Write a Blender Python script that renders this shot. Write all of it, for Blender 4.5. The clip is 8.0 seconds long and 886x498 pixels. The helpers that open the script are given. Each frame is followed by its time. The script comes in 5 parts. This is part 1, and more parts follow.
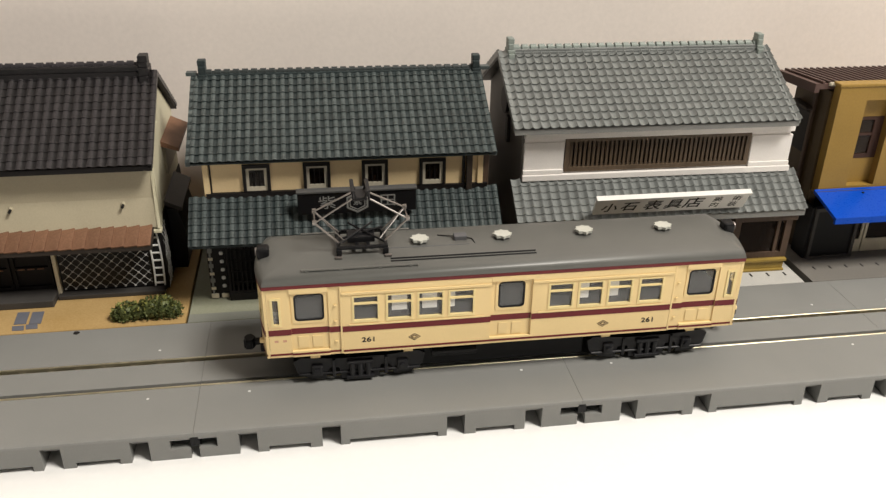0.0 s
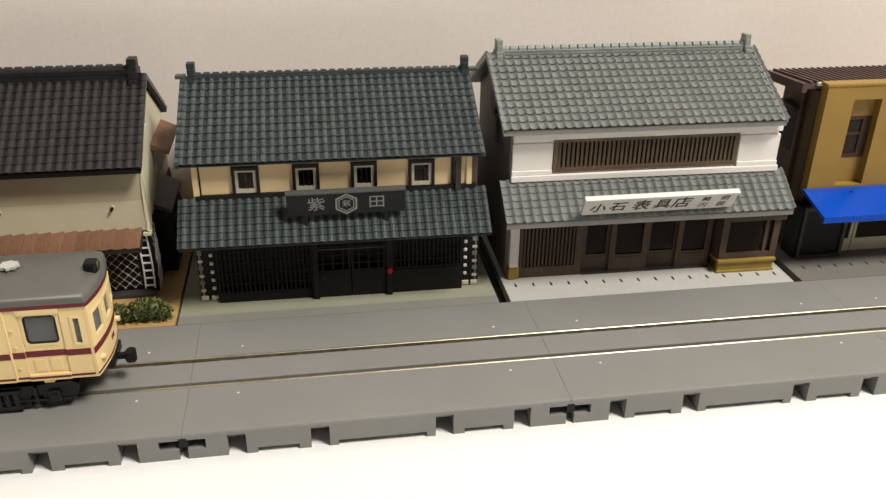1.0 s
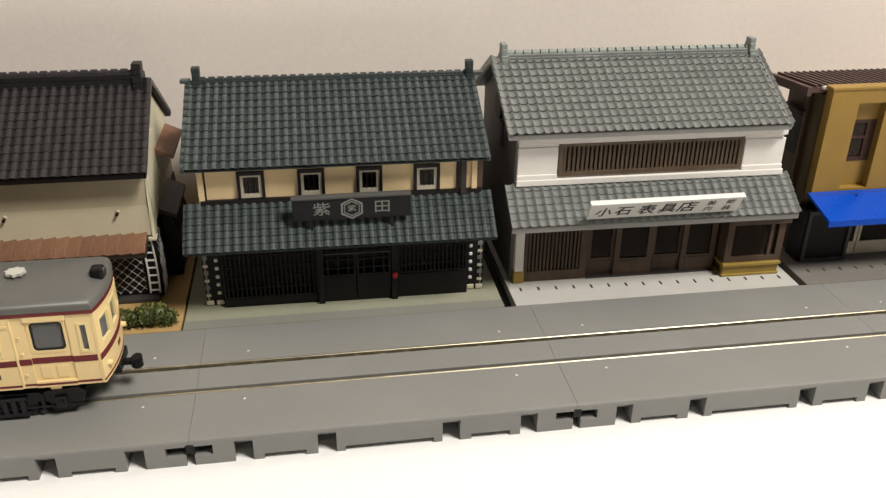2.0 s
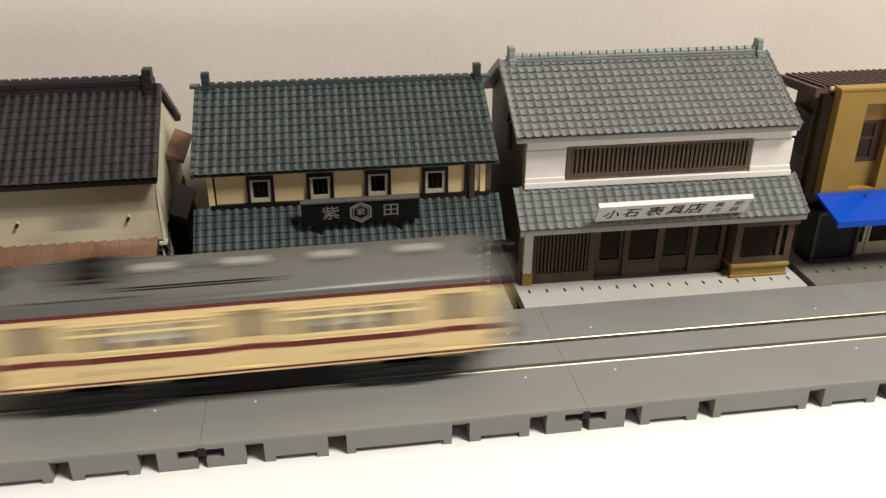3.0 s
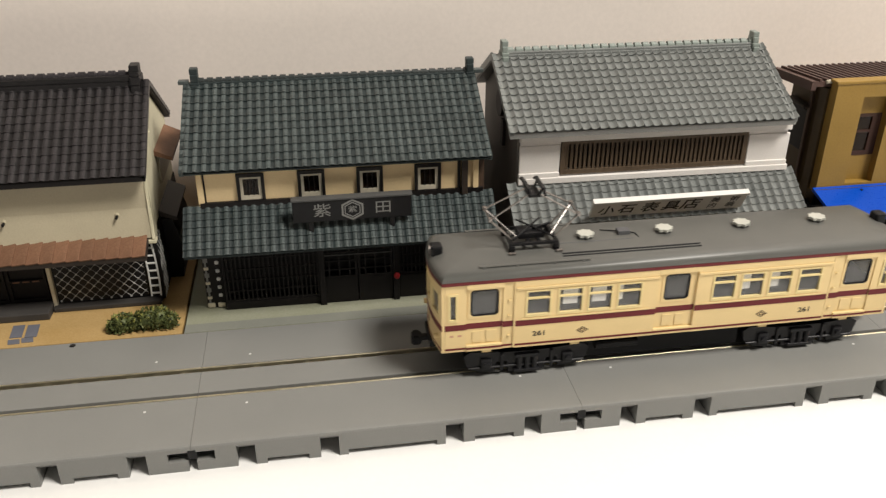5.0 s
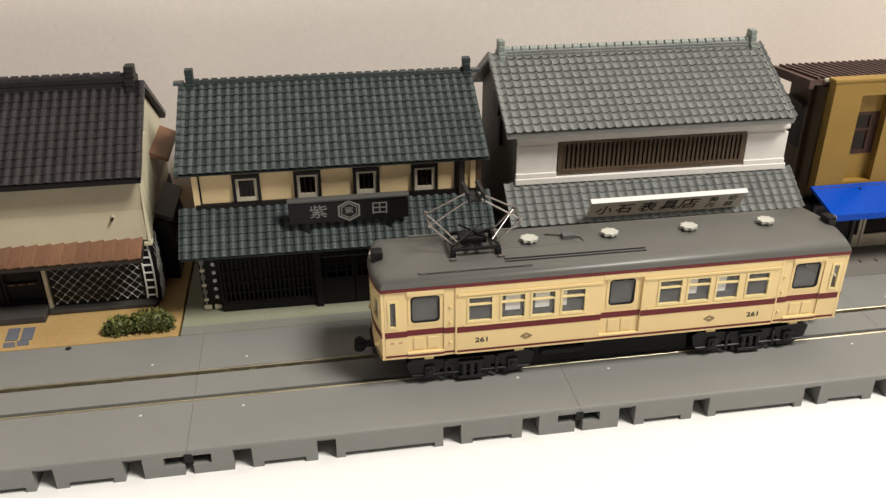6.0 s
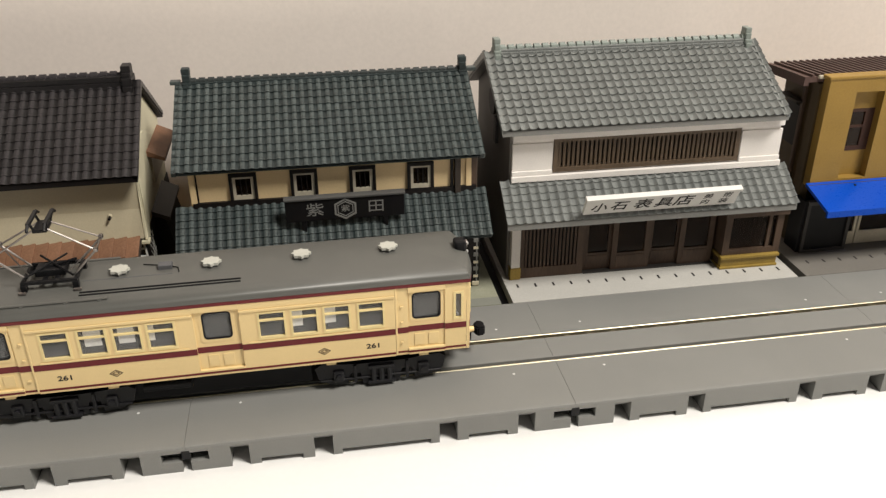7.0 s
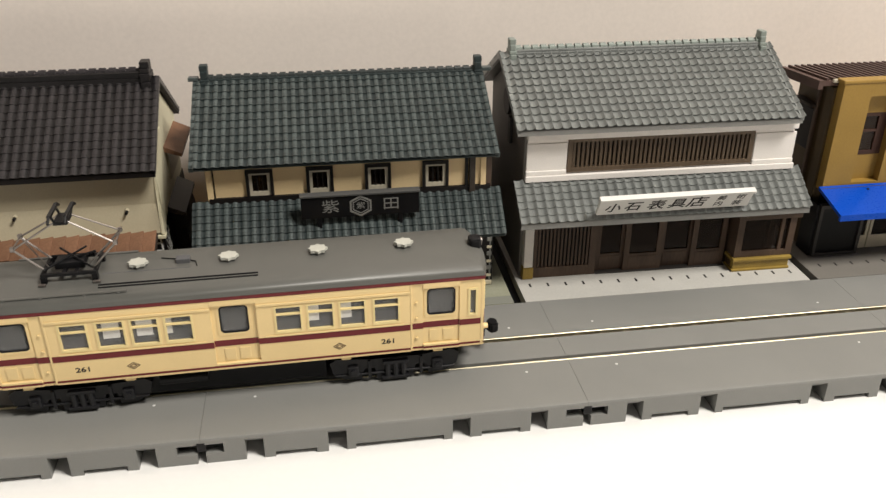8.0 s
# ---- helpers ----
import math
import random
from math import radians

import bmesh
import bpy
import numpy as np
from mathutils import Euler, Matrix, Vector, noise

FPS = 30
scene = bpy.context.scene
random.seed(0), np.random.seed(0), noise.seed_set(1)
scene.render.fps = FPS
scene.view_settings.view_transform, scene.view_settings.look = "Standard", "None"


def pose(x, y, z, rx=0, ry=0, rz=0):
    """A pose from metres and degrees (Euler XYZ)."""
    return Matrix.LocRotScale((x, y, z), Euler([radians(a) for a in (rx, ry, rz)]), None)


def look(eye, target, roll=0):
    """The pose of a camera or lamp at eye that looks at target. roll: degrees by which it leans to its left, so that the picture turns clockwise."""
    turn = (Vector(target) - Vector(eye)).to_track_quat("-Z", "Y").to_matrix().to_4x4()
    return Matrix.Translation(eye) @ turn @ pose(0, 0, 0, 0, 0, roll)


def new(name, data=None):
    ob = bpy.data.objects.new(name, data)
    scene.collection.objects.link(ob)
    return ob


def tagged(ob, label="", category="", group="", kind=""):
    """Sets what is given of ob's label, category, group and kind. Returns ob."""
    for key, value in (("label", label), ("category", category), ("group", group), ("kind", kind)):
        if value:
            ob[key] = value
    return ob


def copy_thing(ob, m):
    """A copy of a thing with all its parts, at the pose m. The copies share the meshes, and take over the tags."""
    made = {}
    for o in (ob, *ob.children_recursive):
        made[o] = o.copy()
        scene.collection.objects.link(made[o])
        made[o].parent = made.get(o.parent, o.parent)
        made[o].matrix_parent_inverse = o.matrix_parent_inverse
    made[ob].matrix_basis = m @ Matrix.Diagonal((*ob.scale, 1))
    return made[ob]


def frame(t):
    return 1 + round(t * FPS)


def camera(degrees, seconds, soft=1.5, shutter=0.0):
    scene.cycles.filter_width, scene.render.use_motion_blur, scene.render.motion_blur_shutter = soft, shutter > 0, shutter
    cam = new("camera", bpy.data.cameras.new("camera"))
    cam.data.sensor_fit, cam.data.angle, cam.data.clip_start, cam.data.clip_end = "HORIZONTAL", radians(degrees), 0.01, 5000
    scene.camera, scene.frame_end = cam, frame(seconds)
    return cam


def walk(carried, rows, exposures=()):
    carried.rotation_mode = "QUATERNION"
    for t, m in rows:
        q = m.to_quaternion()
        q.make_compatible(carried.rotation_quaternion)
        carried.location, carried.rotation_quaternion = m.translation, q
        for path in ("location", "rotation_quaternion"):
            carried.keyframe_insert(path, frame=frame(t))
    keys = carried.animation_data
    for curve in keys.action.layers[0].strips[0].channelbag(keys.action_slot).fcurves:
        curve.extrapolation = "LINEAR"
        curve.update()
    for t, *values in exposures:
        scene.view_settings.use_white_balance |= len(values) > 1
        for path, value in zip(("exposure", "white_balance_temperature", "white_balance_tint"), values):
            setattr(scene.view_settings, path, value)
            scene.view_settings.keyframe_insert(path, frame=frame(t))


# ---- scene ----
cam = camera(54.91, 8.0, soft=1.35, shutter=0.7)
walk(cam, [
    (0.0, look((0.02365, -0.12134, 0.09688), (0.04634, 0.01890, 0.02329), 1.03)),
    (0.5, look((0.02370, -0.12168, 0.09660), (0.04706, 0.01863, 0.02335), 1.01)),
    (1.0, look((0.02536, -0.12232, 0.09619), (0.04850, 0.01834, 0.02353), 0.77)),
    (1.5, look((0.02416, -0.12134, 0.09669), (0.04787, 0.01908, 0.02375), 0.88)),
    (3.0, look((0.02413, -0.12197, 0.09804), (0.04574, 0.01888, 0.02527), 0.13)),
    (3.5, look((0.02504, -0.12211, 0.09831), (0.04669, 0.01865, 0.02537), -0.05)),
    (4.0, look((0.02463, -0.12056, 0.09788), (0.04678, 0.02001, 0.02475), -0.14)),
    (4.5, look((0.02474, -0.12004, 0.09797), (0.04726, 0.02018, 0.02427), 0.03)),
    (6.0, look((0.02546, -0.11867, 0.09854), (0.04803, 0.02100, 0.02383), -0.17)),
    (6.5, look((0.02614, -0.11908, 0.09800), (0.04885, 0.02097, 0.02403), -0.39)),
    (7.0, look((0.02602, -0.11965, 0.09843), (0.04865, 0.02001, 0.02371), -0.37)),
    (7.5, look((0.02557, -0.11903, 0.09769), (0.04801, 0.02096, 0.02354), -0.34)),
    (8.0, look((0.02404, -0.12074, 0.09795), (0.04570, 0.01936, 0.02377), 0.15)),
])

# ---- light: one unseen lamp above the table at the right, dim room behind ----
world = bpy.data.worlds.new("room_air")
world.use_nodes = True
world.node_tree.nodes["Background"].inputs[0].default_value = (1.0, 0.93, 0.85, 1)
world.node_tree.nodes["Background"].inputs[1].default_value = 0.012
scene.world = world
lamp_data = bpy.data.lights.new("overhead_lamp", "AREA")
lamp_data.shape, lamp_data.size, lamp_data.energy = "DISK", 0.26, 9.6
lamp_data.color = (1.0, 0.945, 0.865)
lamp = new("overhead_lamp", lamp_data)
lamp.matrix_world = look((0.42, -0.26, 0.72), (0.05, 0.03, 0.0))
scene.view_settings.exposure = 0.0

# ---- helpers of this scene: shapes in millimetres ----
MM = 0.001


def thing(name, x, y, z, label, category, group="", kind=""):
    ob = new(name)
    ob.empty_display_size = 0.005
    ob.location = (x * MM, y * MM, z * MM)
    ob["base"] = (x, y, z)
    return tagged(ob, label, category, group, kind)


def mesh_of(name, bm, material, smooth=False):
    me = bpy.data.meshes.new(name)
    bmesh.ops.recalc_face_normals(bm, faces=bm.faces)
    bm.to_mesh(me)
    bm.free()
    me.transform(Matrix.Scale(MM, 4))
    me.materials.append(material)
    if smooth:
        me.shade_smooth()
        me.set_sharp_from_angle(angle=radians(38))
    return me


def part(name, bm, material, parent, label="", smooth=False, kind=""):
    ob = new(name, mesh_of(name, bm, material, smooth))
    ob.parent = parent
    return tagged(ob, label, kind=kind)


def box(bm, x0, x1, y0, y1, z0, z1, bevel=0.0):
    """A box between these bounds, with its edges rounded off by bevel."""
    r = bmesh.ops.create_cube(bm, size=1)
    for v in r["verts"]:
        v.co = ((x0 + x1) / 2 + v.co.x * (x1 - x0), (y0 + y1) / 2 + v.co.y * (y1 - y0), (z0 + z1) / 2 + v.co.z * (z1 - z0))
    if bevel:
        edges = list({e for v in r["verts"] for e in v.link_edges})
        bmesh.ops.bevel(bm, geom=edges, offset=bevel, segments=2, affect="EDGES", profile=0.5)
    return bm


def boxed(*args):
    return box(bmesh.new(), *args)


def prism(bm, outline, x0, x1, axis="x"):
    """A closed outline drawn out along one axis: (y, z) along x, (x, z) along y, (x, y) along z."""
    put = {"x": lambda a, b, c: (c, a, b), "y": lambda a, b, c: (a, c, b), "z": lambda a, b, c: (a, b, c)}[axis]
    lo = [bm.verts.new(put(a, b, x0)) for a, b in outline]
    hi = [bm.verts.new(put(a, b, x1)) for a, b in outline]
    n = len(outline)
    for i in range(n):
        bm.faces.new((lo[i], lo[(i + 1) % n], hi[(i + 1) % n], hi[i]))
    bm.faces.new(lo)
    bm.faces.new(hi[::-1])
    return bm


def rod(bm, a, b, r, sides=8, r2=None):
    """A round rod from a to b."""
    a, b = Vector(a), Vector(b)
    turn = (b - a).to_track_quat("Z", "Y").to_matrix().to_4x4()
    m = Matrix.Translation((a + b) / 2) @ turn
    bmesh.ops.create_cone(bm, cap_ends=True, segments=sides, radius1=r, radius2=r if r2 is None else r2, depth=(b - a).length, matrix=m)
    return bm


def pierced(bm, u0, u1, z0, z1, holes, place):
    """A wall of thickness with openings: place(u, z, side) gives the point, side 0 outside and 1 inside. holes: (u0, u1, z0, z1)."""
    us = sorted({round(c, 4) for h in holes for c in h[:2] if u0 < c < u1} | {u0, u1})
    zs = sorted({round(c, 4) for h in holes for c in h[2:] if z0 < c < z1} | {z0, z1})

    def solid(i, j):
        if not (0 <= i < len(us) - 1 and 0 <= j < len(zs) - 1):
            return False
        cu, cz = (us[i] + us[i + 1]) / 2, (zs[j] + zs[j + 1]) / 2
        return not any(h[0] < cu < h[1] and h[2] < cz < h[3] for h in holes)

    made = {}

    def at(i, j, side):
        if (i, j, side) not in made:
            made[i, j, side] = bm.verts.new(place(us[i], zs[j], side))
        return made[i, j, side]

    for i in range(len(us) - 1):
        for j in range(len(zs) - 1):
            if not solid(i, j):
                continue
            for side in (0, 1):
                bm.faces.new((at(i, j, side), at(i + 1, j, side), at(i + 1, j + 1, side), at(i, j + 1, side)))
            for (di, dj), (p, q) in {(-1, 0): ((i, j), (i, j + 1)), (1, 0): ((i + 1, j), (i + 1, j + 1)), (0, -1): ((i, j), (i + 1, j)), (0, 1): ((i, j + 1), (i + 1, j + 1))}.items():
                if not solid(i + di, j + dj):
                    bm.faces.new((at(*p, 0), at(*q, 0), at(*q, 1), at(*p, 1)))
    return bm


def flat_wall(u0, u1, z0, z1, y0, y1, holes):
    return pierced(bmesh.new(), u0, u1, z0, z1, holes, lambda u, z, s: (u, y1 if s else y0, z))


def lettering(name, text, size, m, material, parent, stretch=1.0, depth=0.03, weight=0.0):
    """Raised lettering of that height in millimetres, centred on the pose m in the parent's space."""
    cu = bpy.data.curves.new(name, "FONT")
    cu.body, cu.size, cu.align_x, cu.align_y, cu.extrude = text, size * MM, "CENTER", "CENTER", depth * MM
    cu.offset = weight * MM
    temp = new(name, cu)
    bpy.context.view_layer.update()
    me = bpy.data.meshes.new_from_object(temp.evaluated_get(bpy.context.evaluated_depsgraph_get()))
    bpy.data.objects.remove(temp)
    me.transform(m @ Matrix.Diagonal((stretch, 1, 1, 1)))
    me.materials.clear()
    me.materials.append(material)
    ob = new(name, me)
    ob.parent = parent
    return ob


# ---- materials ----
def paint(name, colour, rough=0.5, spread=0.12, blotch=180.0, grain=2600.0, bump=0.15, metal=0.0, second=None, amount=0.5, per_piece=0.0, specular=0.3, streak=(1, 1, 1)):
    """Moulded or painted plastic: blotches, fine grain and relief; a second colour blended in by noise; a shift from
    piece to piece.
    """
    m = bpy.data.materials.new(name)
    m.use_nodes = True
    n, link = m.node_tree.nodes, m.node_tree.links.new
    b = n["Principled BSDF"]
    b.inputs["Metallic"].default_value = metal
    b.inputs["Specular IOR Level"].default_value = specular
    tc, mp = n.new("ShaderNodeTexCoord"), n.new("ShaderNodeMapping")
    mp.inputs["Scale"].default_value = streak
    link(tc.outputs["Object"], mp.inputs["Vector"])
    big, fine = n.new("ShaderNodeTexNoise"), n.new("ShaderNodeTexNoise")
    for node, scale, detail in ((big, blotch, 4.0), (fine, grain, 3.0)):
        node.inputs["Scale"].default_value, node.inputs["Detail"].default_value = scale, detail
        link(mp.outputs["Vector"], node.inputs["Vector"])
    ramp = n.new("ShaderNodeValToRGB")
    ramp.color_ramp.elements[0].position, ramp.color_ramp.elements[1].position = 0.3, 0.72
    dark = [c * (1 - spread) for c in colour]
    light = second if second else [min(1, c * (1 + spread)) for c in colour]
    ramp.color_ramp.elements[0].color, ramp.color_ramp.elements[1].color = (*dark, 1), (*light, 1)
    mixer = n.new("ShaderNodeMath")
    mixer.operation = "MULTIPLY_ADD"
    link(fine.outputs["Fac"], mixer.inputs[0])
    mixer.inputs[1].default_value = 1 - amount
    part_big = n.new("ShaderNodeMath")
    part_big.operation = "MULTIPLY"
    part_big.inputs[1].default_value = amount
    link(big.outputs["Fac"], part_big.inputs[0])
    link(part_big.outputs[0], mixer.inputs[2])
    link(mixer.outputs[0], ramp.inputs["Fac"])
    colour_out = ramp.outputs["Color"]
    if per_piece:
        info, hsv, rng = n.new("ShaderNodeObjectInfo"), n.new("ShaderNodeHueSaturation"), n.new("ShaderNodeMapRange")
        rng.inputs["To Min"].default_value, rng.inputs["To Max"].default_value = 1 - per_piece, 1 + per_piece
        link(info.outputs["Random"], rng.inputs["Value"])
        link(rng.outputs["Result"], hsv.inputs["Value"])
        link(colour_out, hsv.inputs["Color"])
        colour_out = hsv.outputs["Color"]
    link(colour_out, b.inputs["Base Color"])
    rr = n.new("ShaderNodeMapRange")
    rr.inputs["To Min"].default_value, rr.inputs["To Max"].default_value = max(0.05, rough - 0.1), min(1, rough + 0.1)
    link(fine.outputs["Fac"], rr.inputs["Value"])
    link(rr.outputs["Result"], b.inputs["Roughness"])
    bp = n.new("ShaderNodeBump")
    bp.inputs["Strength"].default_value, bp.inputs["Distance"].default_value = bump, 0.0001
    link(fine.outputs["Fac"], bp.inputs["Height"])
    link(bp.outputs["Normal"], b.inputs["Normal"])
    return m


def glass(name, colour, clear, rough=0.05, gloss=0.5):
    """A thin tinted pane: part see-through, part glossy film."""
    m = bpy.data.materials.new(name)
    m.use_nodes = True
    n, link = m.node_tree.nodes, m.node_tree.links.new
    b = n["Principled BSDF"]
    b.inputs["Base Color"].default_value, b.inputs["Roughness"].default_value = (*colour, 1), rough
    b.inputs["Specular IOR Level"].default_value = gloss
    tr, mx = n.new("ShaderNodeBsdfTransparent"), n.new("ShaderNodeMixShader")
    mx.inputs[0].default_value = clear
    link(b.outputs[0], mx.inputs[1])
    link(tr.outputs[0], mx.inputs[2])
    link(mx.outputs[0], n["Material Output"].inputs["Surface"])
    return m


ROAD = paint("grey_road_plastic", (0.209, 0.209, 0.198), 0.5, 0.10, 45, 4200, 0.15)
RAIL = paint("rail_metal", (0.80, 0.73, 0.54), 0.36, 0.06, 60, 900, 0.0, metal=1.0)
DOT = paint("white_dot", (0.62, 0.62, 0.60), 0.5, 0.05)
TABLE = paint("white_table", (0.80, 0.795, 0.78), 0.45, 0.02, 8, 900, 0.05)
WALLPAPER = paint("beige_wall", (0.845, 0.765, 0.70), 0.8, 0.05, 14, 900, 0.2)
ROOM = paint("room_plaster", (0.15, 0.15, 0.15), 0.8, 0.04, 3, 300, 0.1)
CREAM = paint("cream_body_paint", (0.74, 0.565, 0.285), 0.38, 0.05, 120, 6000, 0.06)
MAROON = paint("maroon_paint", (0.125, 0.013, 0.016), 0.45, 0.12, 300, 6000, 0.06)
CARROOF = paint("car_roof_grey", (0.098, 0.098, 0.09), 0.4, 0.08, 150, 6000, 0.1, specular=0.5)
VENT = paint("pale_vent_paint", (0.47, 0.47, 0.42), 0.5, 0.1)
BLACK = paint("black_plastic", (0.007, 0.007, 0.008), 0.4, 0.3, 300, 4000, 0.1, specular=0.22)
BOGIE = paint("black_bogie_plastic", (0.013, 0.013, 0.015), 0.32, 0.3, 300, 4000, 0.1, specular=0.45)
STEEL = paint("dull_steel", (0.26, 0.235, 0.22), 0.45, 0.25, 900, 6000, 0.1, metal=1.0)
ARM = paint("dark_arm_metal", (0.27, 0.25, 0.235), 0.36, 0.25, 900, 6000, 0.1, metal=1.0)
WINFRAME = paint("window_frame_cream", (0.74, 0.60, 0.30), 0.42, 0.06)
PANE = glass("smoked_pane", (0.38, 0.385, 0.39), 0.83)
DARKPANE = glass("dark_pane", (0.020, 0.012, 0.008), 0.3, 0.15, 0.18)
PATCHWHITE = paint("white_patch", (0.88, 0.87, 0.83), 0.5, 0.04)
CHASSIS = paint("grey_chassis", (0.10, 0.10, 0.105), 0.6, 0.1)
GPAN = paint("dark_green_black_tile", (0.008, 0.013, 0.0135), 0.5, 0.3, 260, 2600, 0.2, second=(0.036, 0.050, 0.051), per_piece=0.16)
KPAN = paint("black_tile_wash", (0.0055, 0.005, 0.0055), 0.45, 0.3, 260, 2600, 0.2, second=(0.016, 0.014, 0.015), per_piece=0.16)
BROWNFRAME = paint("dark_red_brown_frame", (0.05, 0.022, 0.014), 0.5, 0.2)
# white shop's side plaster, greyed to carry the shade of that side
SIDESHADE = paint("shaded_side_plaster", (0.16, 0.15, 0.138), 0.6, 0.1, 90, 2600, 0.2)
# the second colour is raised to paint in the glints on the ribs
GTILE = paint("green_black_tile", (0.032, 0.042, 0.042), 0.34, 0.3, 260, 2600, 0.3, second=(0.118, 0.142, 0.140), amount=0.55, per_piece=0.16)
WTILE = paint("grey_tile", (0.15, 0.16, 0.154), 0.36, 0.15, 200, 3000, 0.25, second=(0.25, 0.262, 0.253), amount=0.6, per_piece=0.09)
# here too the lighter second colour paints in glossy spots
KTILE = paint("black_tile", (0.012, 0.011, 0.012), 0.34, 0.3, 260, 2600, 0.3, second=(0.058, 0.052, 0.056), amount=0.55, per_piece=0.16)
RIDGE_G = paint("green_black_ridge", (0.018, 0.023, 0.023), 0.4, 0.3, 260, 2600, 0.3, second=(0.048, 0.057, 0.056))
RIDGE_W = paint("pale_green_ridge", (0.22, 0.25, 0.228), 0.5, 0.12, 250, 3000, 0.2)
PLASTER = paint("cream_plaster", (0.70, 0.54, 0.31), 0.6, 0.07, 160, 3000, 0.2)
WHITEWALL = paint("white_plaster", (0.76, 0.725, 0.69), 0.55, 0.06, 120, 3000, 0.2)
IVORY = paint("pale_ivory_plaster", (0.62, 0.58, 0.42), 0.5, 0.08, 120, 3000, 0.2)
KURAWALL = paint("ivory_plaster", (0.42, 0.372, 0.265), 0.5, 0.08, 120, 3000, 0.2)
DARKWOOD = paint("black_brown_wood", (0.0085, 0.007, 0.007), 0.5, 0.3, 200, 2600, 0.2, specular=0.2, streak=(1, 1, 0.2))
WOOD = paint("brown_wood", (0.066, 0.040, 0.027), 0.5, 0.2, 200, 2600, 0.3, second=(0.10, 0.066, 0.046), streak=(1, 1, 0.2))
# darker copy of brown_wood with recess shade in its colour; also dark timber
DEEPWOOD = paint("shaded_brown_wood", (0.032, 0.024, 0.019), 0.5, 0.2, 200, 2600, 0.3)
LIGHTWOOD = paint("light_brown_wood", (0.085, 0.058, 0.036), 0.5, 0.2, 200, 2600, 0.3, second=(0.135, 0.095, 0.062), streak=(1, 1, 0.2))
SIGNWHITE = paint("white_board", (0.68, 0.67, 0.645), 0.45, 0.04, 120, 3000, 0.1)
CAPGREY = paint("dark_cap_grey", (0.07, 0.07, 0.068), 0.5, 0.1)
SIGNGREY = paint("grey_board_edge", (0.20, 0.20, 0.19), 0.5, 0.1)
INK = paint("black_ink", (0.02, 0.018, 0.018), 0.5, 0.1)
SILVER = paint("silver_ink", (0.19, 0.19, 0.18), 0.45, 0.1)
OCHRE = paint("ochre_paint", (0.285, 0.175, 0.038), 0.5, 0.12, 150, 2600, 0.25)
# darkened ochre: the shade of the street-left side is in the colour
SHADEOCHRE = paint("shaded_ochre_paint", (0.065, 0.042, 0.016), 0.5, 0.15, 150, 2600, 0.25)
GOLD = paint("gold_brown_paint", (0.28, 0.19, 0.042), 0.4, 0.2, 250, 2600, 0.2)
BLUE = paint("blue_plastic", (0.001, 0.06, 0.44), 0.3, 0.08, 120, 3000, 0.1, specular=0.25)
BROWNROOF = paint("dark_brown_metal", (0.085, 0.05, 0.042), 0.5, 0.2, 200, 2600, 0.2)
TERRA = paint("terracotta_tile", (0.165, 0.082, 0.046), 0.55, 0.2, 260, 2600, 0.3, second=(0.245, 0.13, 0.078), per_piece=0.12)
MOSS = paint("pale_green_base", (0.26, 0.27, 0.182), 0.6, 0.1, 90, 2500, 0.2, second=(0.315, 0.315, 0.25))
PAVE = paint("pale_pavement", (0.46, 0.45, 0.42), 0.55, 0.1, 90, 2500, 0.2)
PAVE_DARK = paint("grey_pavement", (0.175, 0.163, 0.145), 0.55, 0.12, 90, 2500, 0.2)
SAND = paint("orange_earth", (0.42, 0.265, 0.092), 0.6, 0.15, 120, 2500, 0.3, second=(0.48, 0.33, 0.15))
WINWHITE = paint("aged_white_frame", (0.46, 0.42, 0.33), 0.5, 0.15, 300, 3000, 0.2)
LATTICE = paint("white_lattice", (0.68, 0.68, 0.66), 0.5, 0.1)
JOINT = paint("worn_white_joint", (0.12, 0.12, 0.12), 0.5, 0.3, 420, 2600, 0.1, second=(0.75, 0.75, 0.73), amount=0.8)
STONE = paint("pale_stone_block", (0.62, 0.56, 0.42), 0.55, 0.15, 300, 2600, 0.3)
LEAF = paint("leaf_green", (0.045, 0.075, 0.025), 0.5, 0.4, 700, 3000, 0.4, second=(0.19, 0.21, 0.07), per_piece=0.3)
RED = paint("red_paint", (0.28, 0.012, 0.015), 0.4, 0.1)
SLATE = paint("blue_grey_slab", (0.13, 0.135, 0.16), 0.6, 0.12)
STEPSTONE = paint("grey_step", (0.052, 0.048, 0.045), 0.55, 0.15)

# ---- the table, the wall behind, and the room ----
TZ = -5.4


def structure(name, bm, material, label, category):
    ob = new(name, mesh_of(name, bm, material))
    return tagged(ob, label, category, kind="structure")


structure("table_top", boxed(-420, 860, -560, 96, TZ - 28, TZ, 2.0), TABLE, "white table top under the model street", "table")
structure("wall_north", boxed(-440, 880, 97, 130, TZ - 60, 1120), WALLPAPER, "pale beige wall behind the model houses", "wall")
structure("wall_south", boxed(-440, 880, -620, -590, TZ - 60, 1120), ROOM, "plain plaster wall of the room", "wall")
structure("wall_west", boxed(-473, -443, -620, 130, TZ - 60, 1120), ROOM, "plain plaster side wall of the room", "wall")
structure("wall_east", boxed(883, 913, -620, 130, TZ - 60, 1120), ROOM, "plain plaster side wall of the room", "wall")
structure("ceiling", boxed(-473, 913, -620, 130, 1123, 1150), ROOM, "plain ceiling of the room", "ceiling")
structure("floor", boxed(-473, 913, -620, 130, TZ - 90, TZ - 63), DEEPWOOD, "dark wooden floor under the table", "floor")

# ---- street track sections ----
TY = 18.95


